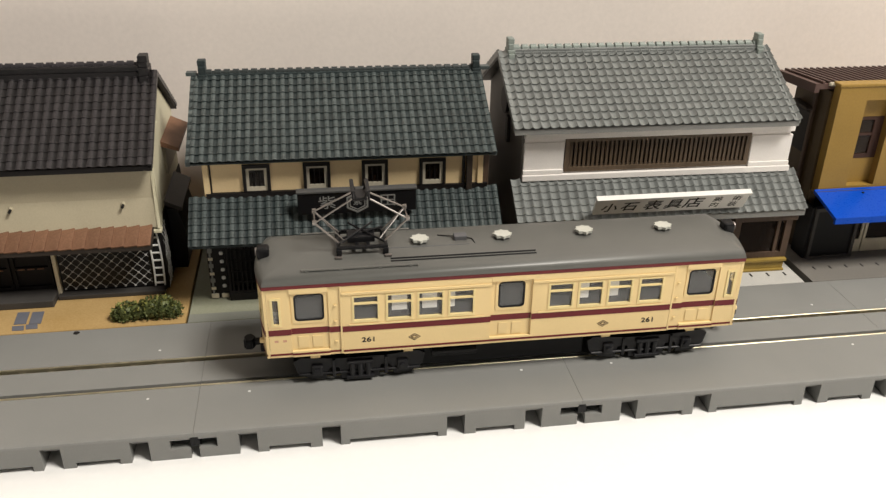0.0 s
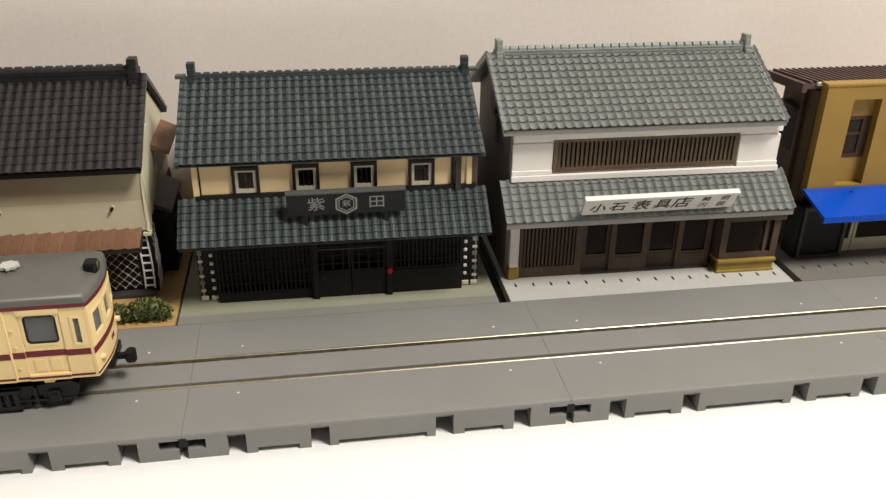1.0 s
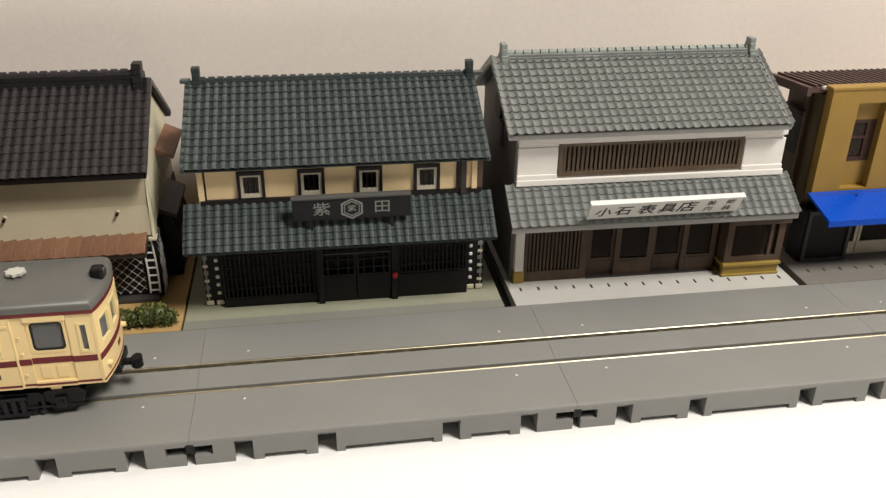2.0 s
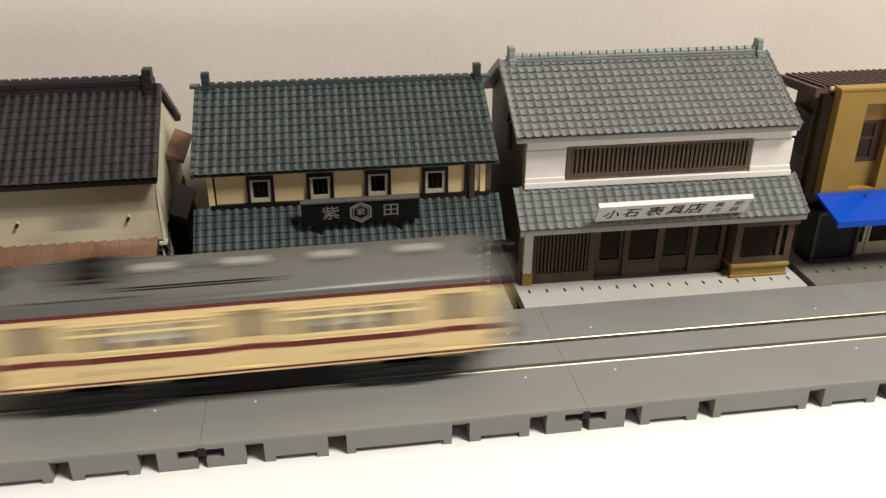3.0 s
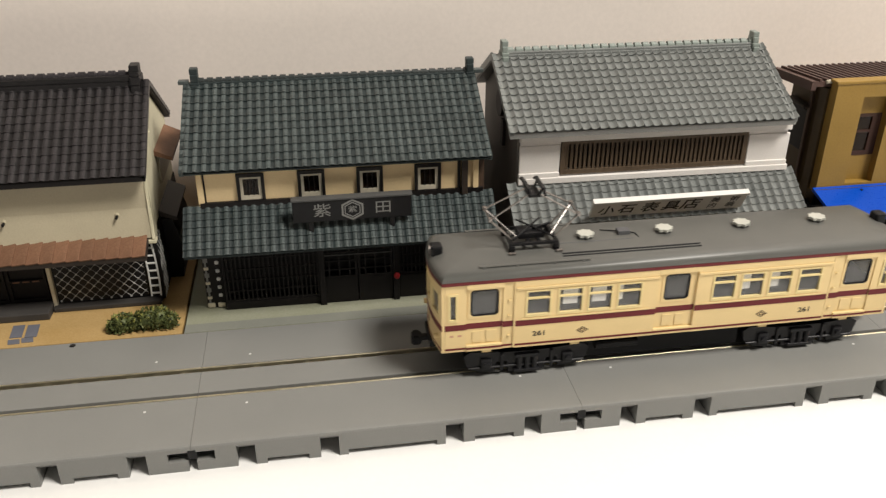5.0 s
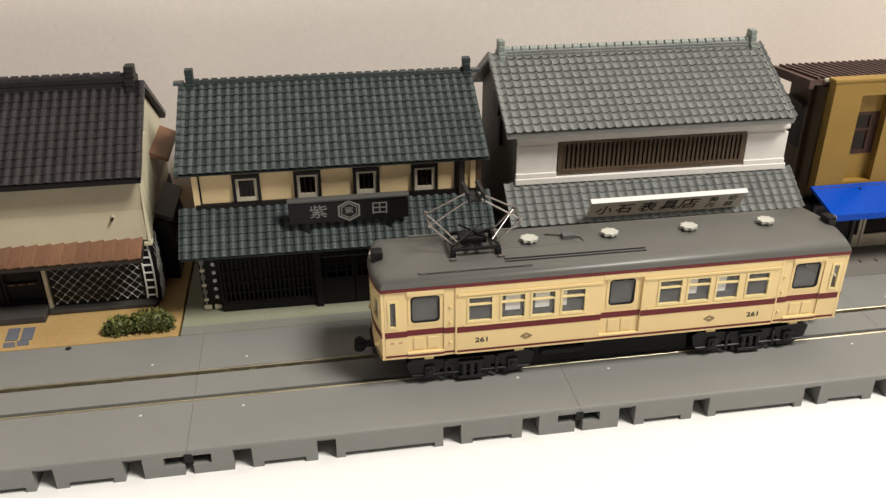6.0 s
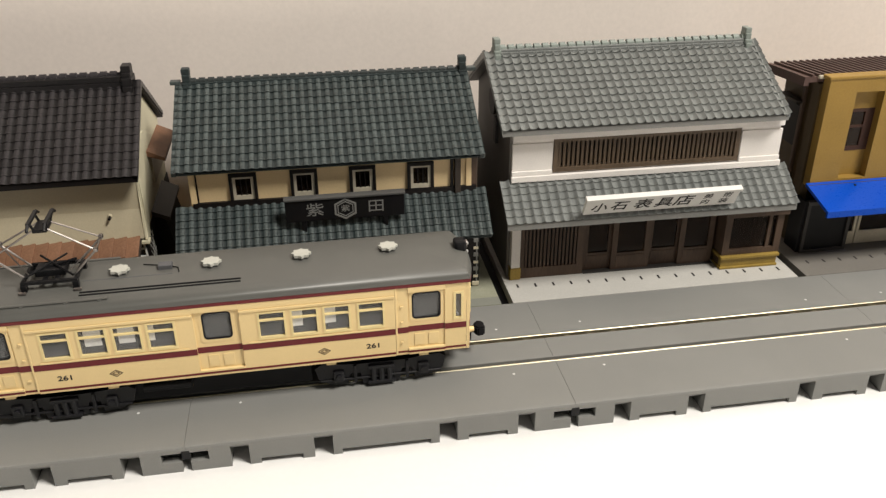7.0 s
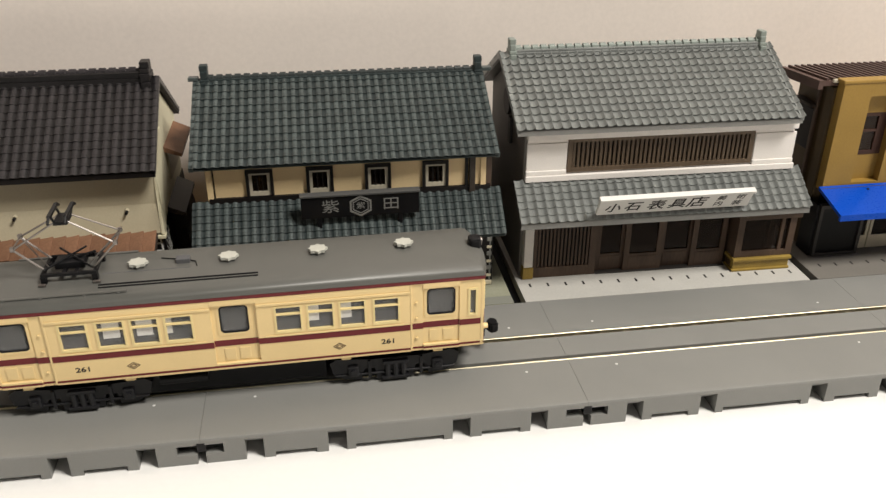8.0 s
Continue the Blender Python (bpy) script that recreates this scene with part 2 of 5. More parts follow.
def track_section():
    t = thing("tram_track_section", 0, 0, 0, "grey plastic street track section with two inlaid metal rails", "track", "track sections")
    bm = bmesh.new()
    g = 0.03
    edge = [(0.5, 0.0), (0.12, -0.12), (0.0, -0.5)]
    top = [(13.68, 0), (13.68, -2), (15.2, -2), (15.2, 0), (21.95, 0), (21.95, -2), (23.45, -2), (23.45, 0), (36.3, 0), (36.4, -0.1)]
    prism(bm, edge[::-1] + top + [(36.4, -2.6)] + [(1.7, -2.6), (1.7, -0.9), (0.0, -0.9)], g, 70 - g)
    part("road_deck", bm, ROAD, t)
    slots = [(7.6, 10.8), (22.1, 25.4), (44.6, 47.9), (59.2, 62.4)]
    holes = [(a, b, -5.5, -0.95) for a, b in slots]
    holes += [(12.7, 20.0, -5.5, -4.3), (27.0, 43.0, -5.5, -4.3), (50.0, 57.3, -5.5, -4.3)]
    holes += [(0.0, 0.75, -5.5, -0.9), (69.25, 70.0, -5.5, -0.9), (0.0, 3.9, -3.3, -1.3), (65.9, 70.0, -3.3, -1.3)]
    part("front_skirt", flat_wall(g, 70 - g, TZ, -0.9, 0.0, 1.7, holes), ROAD, t)
    part("back_skirt", flat_wall(g, 70 - g, TZ, -2.6, 34.8, 36.4, [(a, b, -5.5, -3.4) for a, b in slots]), ROAD, t)
    bm = bmesh.new()
    for a, b in slots:
        for x in (a - 0.9, b + 0.05):
            box(bm, x, x + 0.85, 1.72, 6.0, TZ, -2.62)
    part("underside_ribs", bm, ROAD, t)
    part("coupling_clip", boxed(69.3, 70.9, 0.25, 2.2, -3.0, -0.65, 0.1), BLACK, t, "black coupling clip")
    for y0 in (14.2, 21.97):
        for k in range(13):
            part("groove_tie", boxed(4.6 + k * 5.1, 5.7 + k * 5.1, y0, y0 + 0.98, -1.9, -0.95, 0.08), ROAD, t)
    for y in (13.95, 23.18):
        bm = bmesh.new()
        prism(bm, [(y - 0.25, -1.9), (y + 0.2, -1.9), (y + 0.2, 0.1), (y + 0.12, 0.18), (y - 0.17, 0.18), (y - 0.25, 0.1)], 0.04, 69.96)
        part("rail", bm, RAIL, t, "bright metal rail")
    for x in (9.1, 60.9):
        for y in (10.9, 26.75):
            bm = bmesh.new()
            rod(bm, (x, y, -0.05), (x, y, 0.03), 0.27, 8)
            part("pin_mark", bm, DOT, t, "small white pin mark")
    return t


first = track_section()
first.location.x = -140 * MM
for k in range(-1, 4):
    copy_thing(first, Matrix.Translation((70 * k * MM, 0, 0)))
APRON = paint("grey_green_strip", (0.21, 0.214, 0.185), 0.55, 0.1, 90, 2500, 0.2)


# ---- tiled roofs ----
def tile_verts(width, length, profile, thick, lift):
    """One tile: a profile across (x, height) drawn up the slope, with its lower end lifted over the next tile and a front edge."""
    n = len(profile)
    verts, faces = [], []
    for y, dz in ((0.0, lift), (length, 0.0)):
        verts += [(x * width, y, h + dz) for x, h in profile]
    verts += [(x * width, 0.0, h + lift - thick) for x, h in profile]
    for i in range(n - 1):
        faces.append((i, i + 1, n + i + 1, n + i))
        faces.append((2 * n + i, 2 * n + i + 1, i + 1, i))
    return verts, faces


def pan_faces(me, profile):
    """Darker second material on the flat pan of each ribbed tile; the rib keeps the first paint."""
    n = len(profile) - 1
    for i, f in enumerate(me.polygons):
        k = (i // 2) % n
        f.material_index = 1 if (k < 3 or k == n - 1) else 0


def tile_mesh(name, width, length, profile, thick, lift, material):
    verts, faces = tile_verts(width, length, profile, thick, lift)
    me = bpy.data.meshes.new(name)
    me.from_pydata([tuple(c * MM for c in v) for v in verts], [], faces)
    me.materials.append(material)
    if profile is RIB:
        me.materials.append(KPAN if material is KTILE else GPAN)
        pan_faces(me, profile)
    me.shade_smooth()
    me.set_sharp_from_angle(angle=radians(45))
    return me


RIB = [(0.0, 0.0), (0.05, -0.05), (0.36, -0.05), (0.44, 0.06), (0.53, 0.18), (0.7, 0.24), (0.87, 0.18), (0.96, 0.05), (1.0, 0.0)]
WAVE = [(0.0, 0.14), (0.08, -0.02), (0.26, -0.16), (0.5, -0.17), (0.7, -0.02), (0.86, 0.3), (0.94, 0.46), (0.99, 0.46), (1.01, 0.14)]


def tiled_slope(roof, x0, x1, low, high, cols, rows, profile, material, separate=True, thick=0.1, lift=0.26):
    """Rows of tiles on the slope from low to high, both (y, z), in the thing's space. Separate tiles, or one joined mesh."""
    flip = low[0] > high[0]
    dy, dz = high[0] - low[0], high[1] - low[1]
    run, w = math.hypot(dy, dz) / rows, (x1 - x0) / cols
    turn = Matrix.Rotation(math.atan2(dz, abs(dy)), 4, "X")
    if flip:
        turn = Matrix.Rotation(math.pi, 4, "Z") @ turn
    rng = random.Random(cols * 100 + rows)
    if separate:
        me = tile_mesh("roof_tile", w, run * 1.06, profile, thick, lift, material)
    verts, faces = [], []
    tv, tf = tile_verts(w, run * 1.06, profile, thick, lift)
    for r in range(rows):
        f = r / rows
        for c in range(cols):
            x = x1 - c * w if flip else x0 + c * w
            m = Matrix.Translation((x, low[0] + dy * f, low[1] + dz * f)) @ turn
            m = m @ Matrix.Translation((rng.uniform(-0.02, 0.02), rng.uniform(-0.015, 0.015), rng.uniform(-0.015, 0.02)))
            if separate:
                ob = new("roof_tile", me)
                ob.parent = roof
                ob.matrix_basis = Matrix.Scale(MM, 4) @ m @ Matrix.Scale(1 / MM, 4)
            else:
                k = len(verts)
                verts += [tuple((m @ Vector(v)) * MM) for v in tv]
                faces += [tuple(i + k for i in f4) for f4 in tf]
    if not separate:
        me = bpy.data.meshes.new("tile_field")
        me.from_pydata(verts, [], faces)
        me.materials.append(material)
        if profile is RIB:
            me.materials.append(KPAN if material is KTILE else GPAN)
            pan_faces(me, profile)
        ob = new("tile_field", me)
        ob.parent = roof
        tagged(ob, kind="stuff")


def ridge(t, x0, x1, y, z, caps, material, cap_material, height, end_w, end_h, end_material, drop=1.6, cap_r=0.85, half=1.2, neck=0.62):
    """Stacked ridge courses with a row of round cap tiles and a stepped upright ornament at each end."""
    bm = bmesh.new()
    courses = 3
    for k in range(courses):
        f0, f1 = k / courses, (k + 1) / courses
        za, zb = z - drop + (height + drop) * f0, z - drop + (height + drop) * f1
        w0, w1 = half * (1.25 - 0.5 * f0), half * (1.18 - 0.5 * f1)
        prism(bm, [(y - w0, za + 0.08), (y - w0 + 0.12, za), (y + w0 - 0.12, za), (y + w0, za + 0.08), (y + w0, zb - 0.16), (y + w1, zb), (y - w1, zb), (y - w0, zb - 0.16)], x0, x1)
    r = part("ridge", bm, material, t)
    w = (x1 - x0) / caps
    arc = [radians(30 * a) for a in range(7)]
    bm = bmesh.new()
    prism(bm, [(neck * cap_r * math.cos(a), neck * cap_r * math.sin(a)) for a in arc], 0.0, w * 0.38)
    prism(bm, [(cap_r * math.cos(a), cap_r * math.sin(a)) for a in arc], w * 0.34, w)
    me = mesh_of("ridge_cap", bm, cap_material)
    for k in range(caps):
        ob = new("ridge_cap", me)
        ob.parent = r
        ob.location = ((x0 + k * w) * MM, y * MM, (z + height) * MM)
    for x in (x0, x1):
        bm = bmesh.new()
        tiers = [(-drop - 1.3, -drop * 0.2, 1.0, 1.9), (-drop * 0.2, height * 0.75, 1.12, 1.55), (height * 0.75, end_h * 0.62, 0.92, 1.25), (end_h * 0.62, end_h, 1.0, 1.0)]
        for za, zb, kw, ky in tiers:
            box(bm, x - end_w / 2 * kw, x + end_w / 2 * kw, y - ky * half, y + ky * half, z + za, z + zb + 0.12, 0.22)
        part("ridge_end_tile", bm, end_material, t)


def gable_roof(t, x0, x1, yf, zf, yr, zr, cols, rows, profile, material, slab, under, thick=1.1, lift=0.26):
    """Two slopes on a slab, with the front one in separate tiles."""
    yb = 2 * yr - yf
    bm = bmesh.new()
    prism(bm, [(yf, zf - 0.35), (yr, zr - 0.35), (yb, zf - 0.35), (yb, zf - 0.35 - thick), (yr, zr - 0.45 - thick), (yf, zf - 0.35 - thick)], x0 + 0.2, x1 - 0.2)
    roof = part("roof", bm, slab, t)
    tiled_slope(roof, x0, x1, (yf - 0.25, zf - 0.1), (yr, zr), cols, rows, profile, material, lift=lift)
    tiled_slope(roof, x0, x1, (yb + 0.25, zf - 0.1), (yr, zr), cols, rows, profile, material, separate=False)
    for x in (x0, x1 - 0.9):
        for ya, yc in ((yf, yr), (yb, yr)):
            bm = bmesh.new()
            prism(bm, [(ya, zf + 0.15), (yc, zr + 0.15), (yc, zr - 1.2), (ya, zf - 0.8)], x, x + 0.9)
            part("barge_board", bm, under, roof)
    return roof


def pent_roof(t, x0, x1, yf, zf, yt, zt, cols, rows, profile, material, slab, thick=0.9):
    bm = bmesh.new()
    prism(bm, [(yf, zf - 0.3), (yt, zt - 0.3), (yt, zt - 0.3 - thick), (yf, zf - 0.3 - thick)], x0 + 0.15, x1 - 0.15)
    roof = part("pent_roof", bm, slab, t)
    tiled_slope(roof, x0, x1, (yf - 0.2, zf - 0.1), (yt, zt), cols, rows, profile, material)
    return roof


def gable_body(t, x0, x1, y0, y1, z0, z1, zpeak, material, thick=1.2, holes=()):
    """Side and back walls with pointed gables."""
    ym = (y0 + y1) / 2
    for x in (x0, x1 - thick):
        bm = bmesh.new()
        prism(bm, [(y0, z0), (y1, z0), (y1, z1), (ym, zpeak), (y0, z1)], x, x + thick)
        part("side_wall", bm, material, t)
    part("back_wall", boxed(x0 + thick, x1 - thick, y1 - thick, y1, z0, z1), material, t)


def base_slab(name, x0, x1, y0, y1, z, material, label, apron=None):
    ob = thing(name, (x0 + x1) / 2, (y0 + y1) / 2, TZ, label, "base")
    hx, hy = (x1 - x0) / 2, (y1 - y0) / 2
    part("slab", boxed(-hx, hx, -hy, hy, 0, z - TZ, 0.08), material, ob)
    if apron:
        part("front_apron", boxed(-hx + 0.02, hx - 0.02, -hy + 0.02, -hy + 3.2, z - TZ, z - TZ + 0.03), apron, ob, "painted strip along the street")
    return ob


# ---- the shop with the dark green roof ----
def green_house():
    BZ = 0.8
    base_slab("house_base", -4.8, 64.3, 36.45, 95.5, 0.05, MOSS, "pale green-grey plastic base under the dark-tiled shop", APRON)
    t = thing("dark_tiled_shop", 30, 60, BZ, "cream-walled old shop with dark green tiled roofs and black lattice front", "house")
    t.location = (30.1 * MM, 61.7 * MM, 0.07 * MM)
    t.rotation_euler.z = radians(-0.6)
    ox, oy = 30, 60
    X = lambda x: x - ox
    Y = lambda y: y - oy
    Z = lambda z: z - BZ
    # unseen side walls made dark to cut the light bounced into the gap
    gable_body(t, X(0.6), X(60.4), Y(44.6), Y(84.0), 0, Z(33.2), Z(44.3), WOOD)
    gable_roof(t, X(-2.2), X(61.6), Y(42.3), Z(33.4), Y(64.3), Z(45.3), 35, 12, RIB, GTILE, GPAN, GTILE, 0.3)
    ridge(t, X(0.3), X(60.4), Y(64.3), Z(45.2), 31, GPAN, RIDGE_G, 0.35, 1.75, 3.2, GPAN, 1.3, 0.8, 1.0)
    for x in (-3.2, 61.3):
        part("gable_tip", boxed(X(x), X(x + 2.2), Y(63.4), Y(65.2), Z(45.1), Z(45.9), 0.15), GTILE, t)
    # upper front wall with four small windows
    wins = [(8.6, 14.2), (21.0, 26.6), (33.2, 38.7), (45.4, 51.0)]
    holes = [(X(a + 0.8), X(b - 0.8), Z(26.0), Z(31.0)) for a, b in wins]
    part("upper_front_wall", flat_wall(X(1.4), X(58.6), Z(20), Z(33.4), Y(44.6), Y(45.8), holes), PLASTER, t)
    for a, b in wins:
        bm = flat_wall(X(a), X(b), Z(25.8), Z(31.7), Y(43.95), Y(44.6), [(X(a + 0.65), X(b - 0.65), Z(25.9), Z(31.0))])
        w = part("window", bm, DARKWOOD, t, "small window in a black and white frame")
        part("frame", flat_wall(X(a + 0.65), X(b - 0.65), Z(25.9), Z(31.0), Y(44.25), Y(44.8), [(X(a + 1.25), X(b - 1.25), Z(26.75), Z(30.5))]), WINWHITE, w, "aged white inner frame")
        part("pane", boxed(X(a + 0.9), X(b - 0.9), Y(44.82), Y(44.9), Z(26.2), Z(30.95)), DARKPANE, w)
        for k in range(4):
            x = a + 1.15 + k * (b - a - 2.3) / 3
            part("bar", boxed(X(x - 0.12), X(x + 0.12), Y(44.45), Y(44.7), Z(26.5), Z(30.75)), DARKWOOD, w)
    for x in (0.6, 57.9):
        part("corner_post", boxed(X(x), X(x + 1.2), Y(44.1), Y(45.3), Z(25), Z(33.3), 0.1), PLASTER, t)
    part("dark_post", boxed(X(55.4), X(56.7), Y(43.4), Y(44.5), Z(24.4), Z(33.0), 0.15), DEEPWOOD, t, "brown timber post")
    part("dark_post", boxed(X(54.6), X(55.2), Y(44.0), Y(44.6), Z(25.4), Z(33.0)), DARKWOOD, t)
    part("dark_post", boxed(X(1.9), X(2.2), Y(44.4), Y(44.6), Z(25.4), Z(33.0)), DARKWOOD, t)
    part("sill_beam", boxed(X(0.9), X(60.1), Y(43.9), Y(44.6), Z(24.4), Z(25.7)), DARKWOOD, t)
    pent_roof(t, X(-2.7), X(62.3), Y(35.9), Z(17.8), Y(44.4), Z(24.9), 35, 7, RIB, GTILE, GPAN, 0.35)
    # ground floor
    part("ground_back_wall", boxed(X(3.4), X(57.4), Y(45.6), Y(46.6), 0, Z(20)), DARKWOOD, t)
    part("lintel", boxed(X(0.8), X(60.2), Y(42.2), Y(45.5), Z(15.6), Z(17.6)), DARKWOOD, t)

    def lattice(x0, x1, z0, z1, bars, rails, y):
        p = part("lattice_panel", flat_wall(X(x0), X(x1), Z(z0), Z(z1), Y(y), Y(y + 0.6), [(X(x0 + 0.5), X(x1 - 0.5), Z(z0 + 0.5), Z(z1 - 0.5))]), DARKWOOD, t, "black wooden lattice")
        for k in range(bars):
            x = x0 + 0.5 + (k + 0.5) * (x1 - x0 - 1) / bars
            part("bar", boxed(X(x - 0.17), X(x + 0.17), Y(y + 0.1), Y(y + 0.45), Z(z0 + 0.5), Z(z1 - 0.5)), DARKWOOD, p)
        for k in range(rails):
            z = z0 + (k + 1) * (z1 - z0) / (rails + 1)
            part("cross_bar", boxed(X(x0 + 0.5), X(x1 - 0.5), Y(y + 0.05), Y(y + 0.5), Z(z - 0.15), Z(z + 0.15)), DARKWOOD, p)

    lattice(3.6, 24.0, 2.6, 15.6, 20, 4, 42.6)
    part("plinth", boxed(X(3.6), X(24.0), Y(42.4), Y(45.5), 0, Z(2.6), 0.1), DARKWOOD, t)
    lattice(24.6, 32.3, 7.0, 15.2, 3, 3, 42.2)
    lattice(32.5, 40.0, 7.0, 15.2, 3, 3, 42.2)
    for a, b in ((24.6, 32.3), (32.5, 40.0)):
        part("door_panel", boxed(X(a), X(b), Y(42.2), Y(45.4), 0.0, Z(7.0), 0.1), DARKWOOD, t)
    for x in (24.0, 40.1):
        part("door_post", boxed(X(x), X(x + 1.3), Y(41.4), Y(45.5), 0, Z(15.6), 0.12), DARKWOOD, t)
    lattice(41.5, 57.2, 6.6, 15.6, 16, 3, 42.6)
    part("plinth", boxed(X(41.5), X(57.2), Y(42.4), Y(45.5), 0, Z(6.6), 0.1), DARKWOOD, t)
    part("door_rail", boxed(X(24.4), X(41.3), Y(41.8), Y(42.0), Z(12.65), Z(12.85)), CAPGREY, t, "thin metal rail")
    bm = bmesh.new()
    bmesh.ops.create_uvsphere(bm, u_segments=12, v_segments=8, radius=0.75, matrix=Matrix.Translation((X(40.8), Y(41.1), Z(7.1))) @ Matrix.Diagonal((0.9, 0.6, 1.1, 1)))
    part("red_lamp", bm, RED, t, "small red lantern", smooth=True)
    # stone-block corner piers: black with pale blocks
    for a, b in ((-0.7, 3.5), (57.2, 61.2)):
        p = part("corner_pier", boxed(X(a + 0.2), X(b - 0.1), Y(43.9), Y(50), 0, Z(16.2), 0.1), DARKWOOD, t, "black corner pier with pale stone blocks")
        me = mesh_of("stone_block", boxed(-0.8, 0.8, -0.25, 0.25, -0.55, 0.55, 0.2), STONE)
        small = mesh_of("pale_stud", boxed(-0.42, 0.42, -0.2, 0.2, -0.42, 0.42, 0.25), LATTICE)
        for k, z in enumerate((1.5, 13.9, 3.9, 5.9, 7.9, 9.9, 11.9)):
            for x in ((a + 1.0, b - 1.0) if k < 2 else (b - 1.0 if a < 10 else a + 0.9,)):
                ob = new("stone_block" if k < 2 else "pale_stud", me if k < 2 else small)
                ob.parent = p
                ob.location = (X(x) * MM, Y(43.85) * MM, Z(z) * MM)
        for k in range(6):
            chip = part("pale_chip", boxed(X((a + 0.35) if a < 10 else (b - 1.5)), X((a + 1.35) if a < 10 else (b - 0.4)), Y(43.76), Y(44.0), Z(3.0 + k * 1.8), Z(3.7 + k * 1.8 + 0.3 * (k % 2)), 0.1), SILVER if k % 2 else STONE, p)
        edge = part("pale_edging", boxed(X(a + 0.6 if a < 10 else b - 0.9), X(a + 1.0 if a < 10 else b - 0.6), Y(43.78), Y(44.0), Z(2), Z(14)), SILVER, p)


green_house()

chip = thing("dark_chip", -26.7, 35.2, 0.0, "small dark plastic chip lying on the grey track section", "chip")
bm = bmesh.new()
prism(bm, [(-0.55, -0.3), (0.2, -0.45), (0.6, 0.1), (0.1, 0.45), (-0.4, 0.25)], 0.0, 0.3, "z")
part("chip_body", bm, INK, chip)


def hung_sign():
    t = thing("black_shop_sign", 31.7, 40.7, 20.3, "black signboard with silver characters standing on the tiled pent roof", "sign")
    part("board", boxed(-12.2, 12.2, -0.5, 0.5, 1.5, 6.2, 0.12), BLACK, t)
    part("top_cap", boxed(-12.4, 12.4, -0.75, 1.3, 6.2, 6.7, 0.12), CAPGREY, t, "dark grey sign cap")
    for x in (-8.6, 8.2):
        part("foot", boxed(x - 0.5, x + 0.5, -0.4, 0.6, -1.2, 1.5, 0.1), BLACK, t)
    face = Matrix.Translation((0, -0.53 * MM, 3.85 * MM)) @ Matrix.Rotation(radians(90), 4, "X")
    for x, s, k in ((-6.2, "紫", 3.1), (6.3, "田", 3.0)):
        lettering("character", s, k, Matrix.Translation((x * MM, 0, 0)) @ face, SILVER, t, 1.25)
    lettering("character", "紫", 1.6, face, SILVER, t, 1.2)
    for r0, r1 in ((2.35, 1.95), (1.7, 1.5)):
        bm = bmesh.new()
        hexa = [[(r * 1.1 * math.cos(radians(60 * k + 30)), 3.85 + r * math.sin(radians(60 * k + 30))) for k in range(6)] for r in (r0, r1)]
        for k in range(6):
            j = (k + 1) % 6
            prism(bm, [hexa[0][k], hexa[0][j], hexa[1][j], hexa[1][k]], -0.6, -0.45, "y")
        bmesh.ops.remove_doubles(bm, verts=bm.verts, dist=0.001)
        part("hexagon_ring", bm, SILVER, t)


hung_sign()


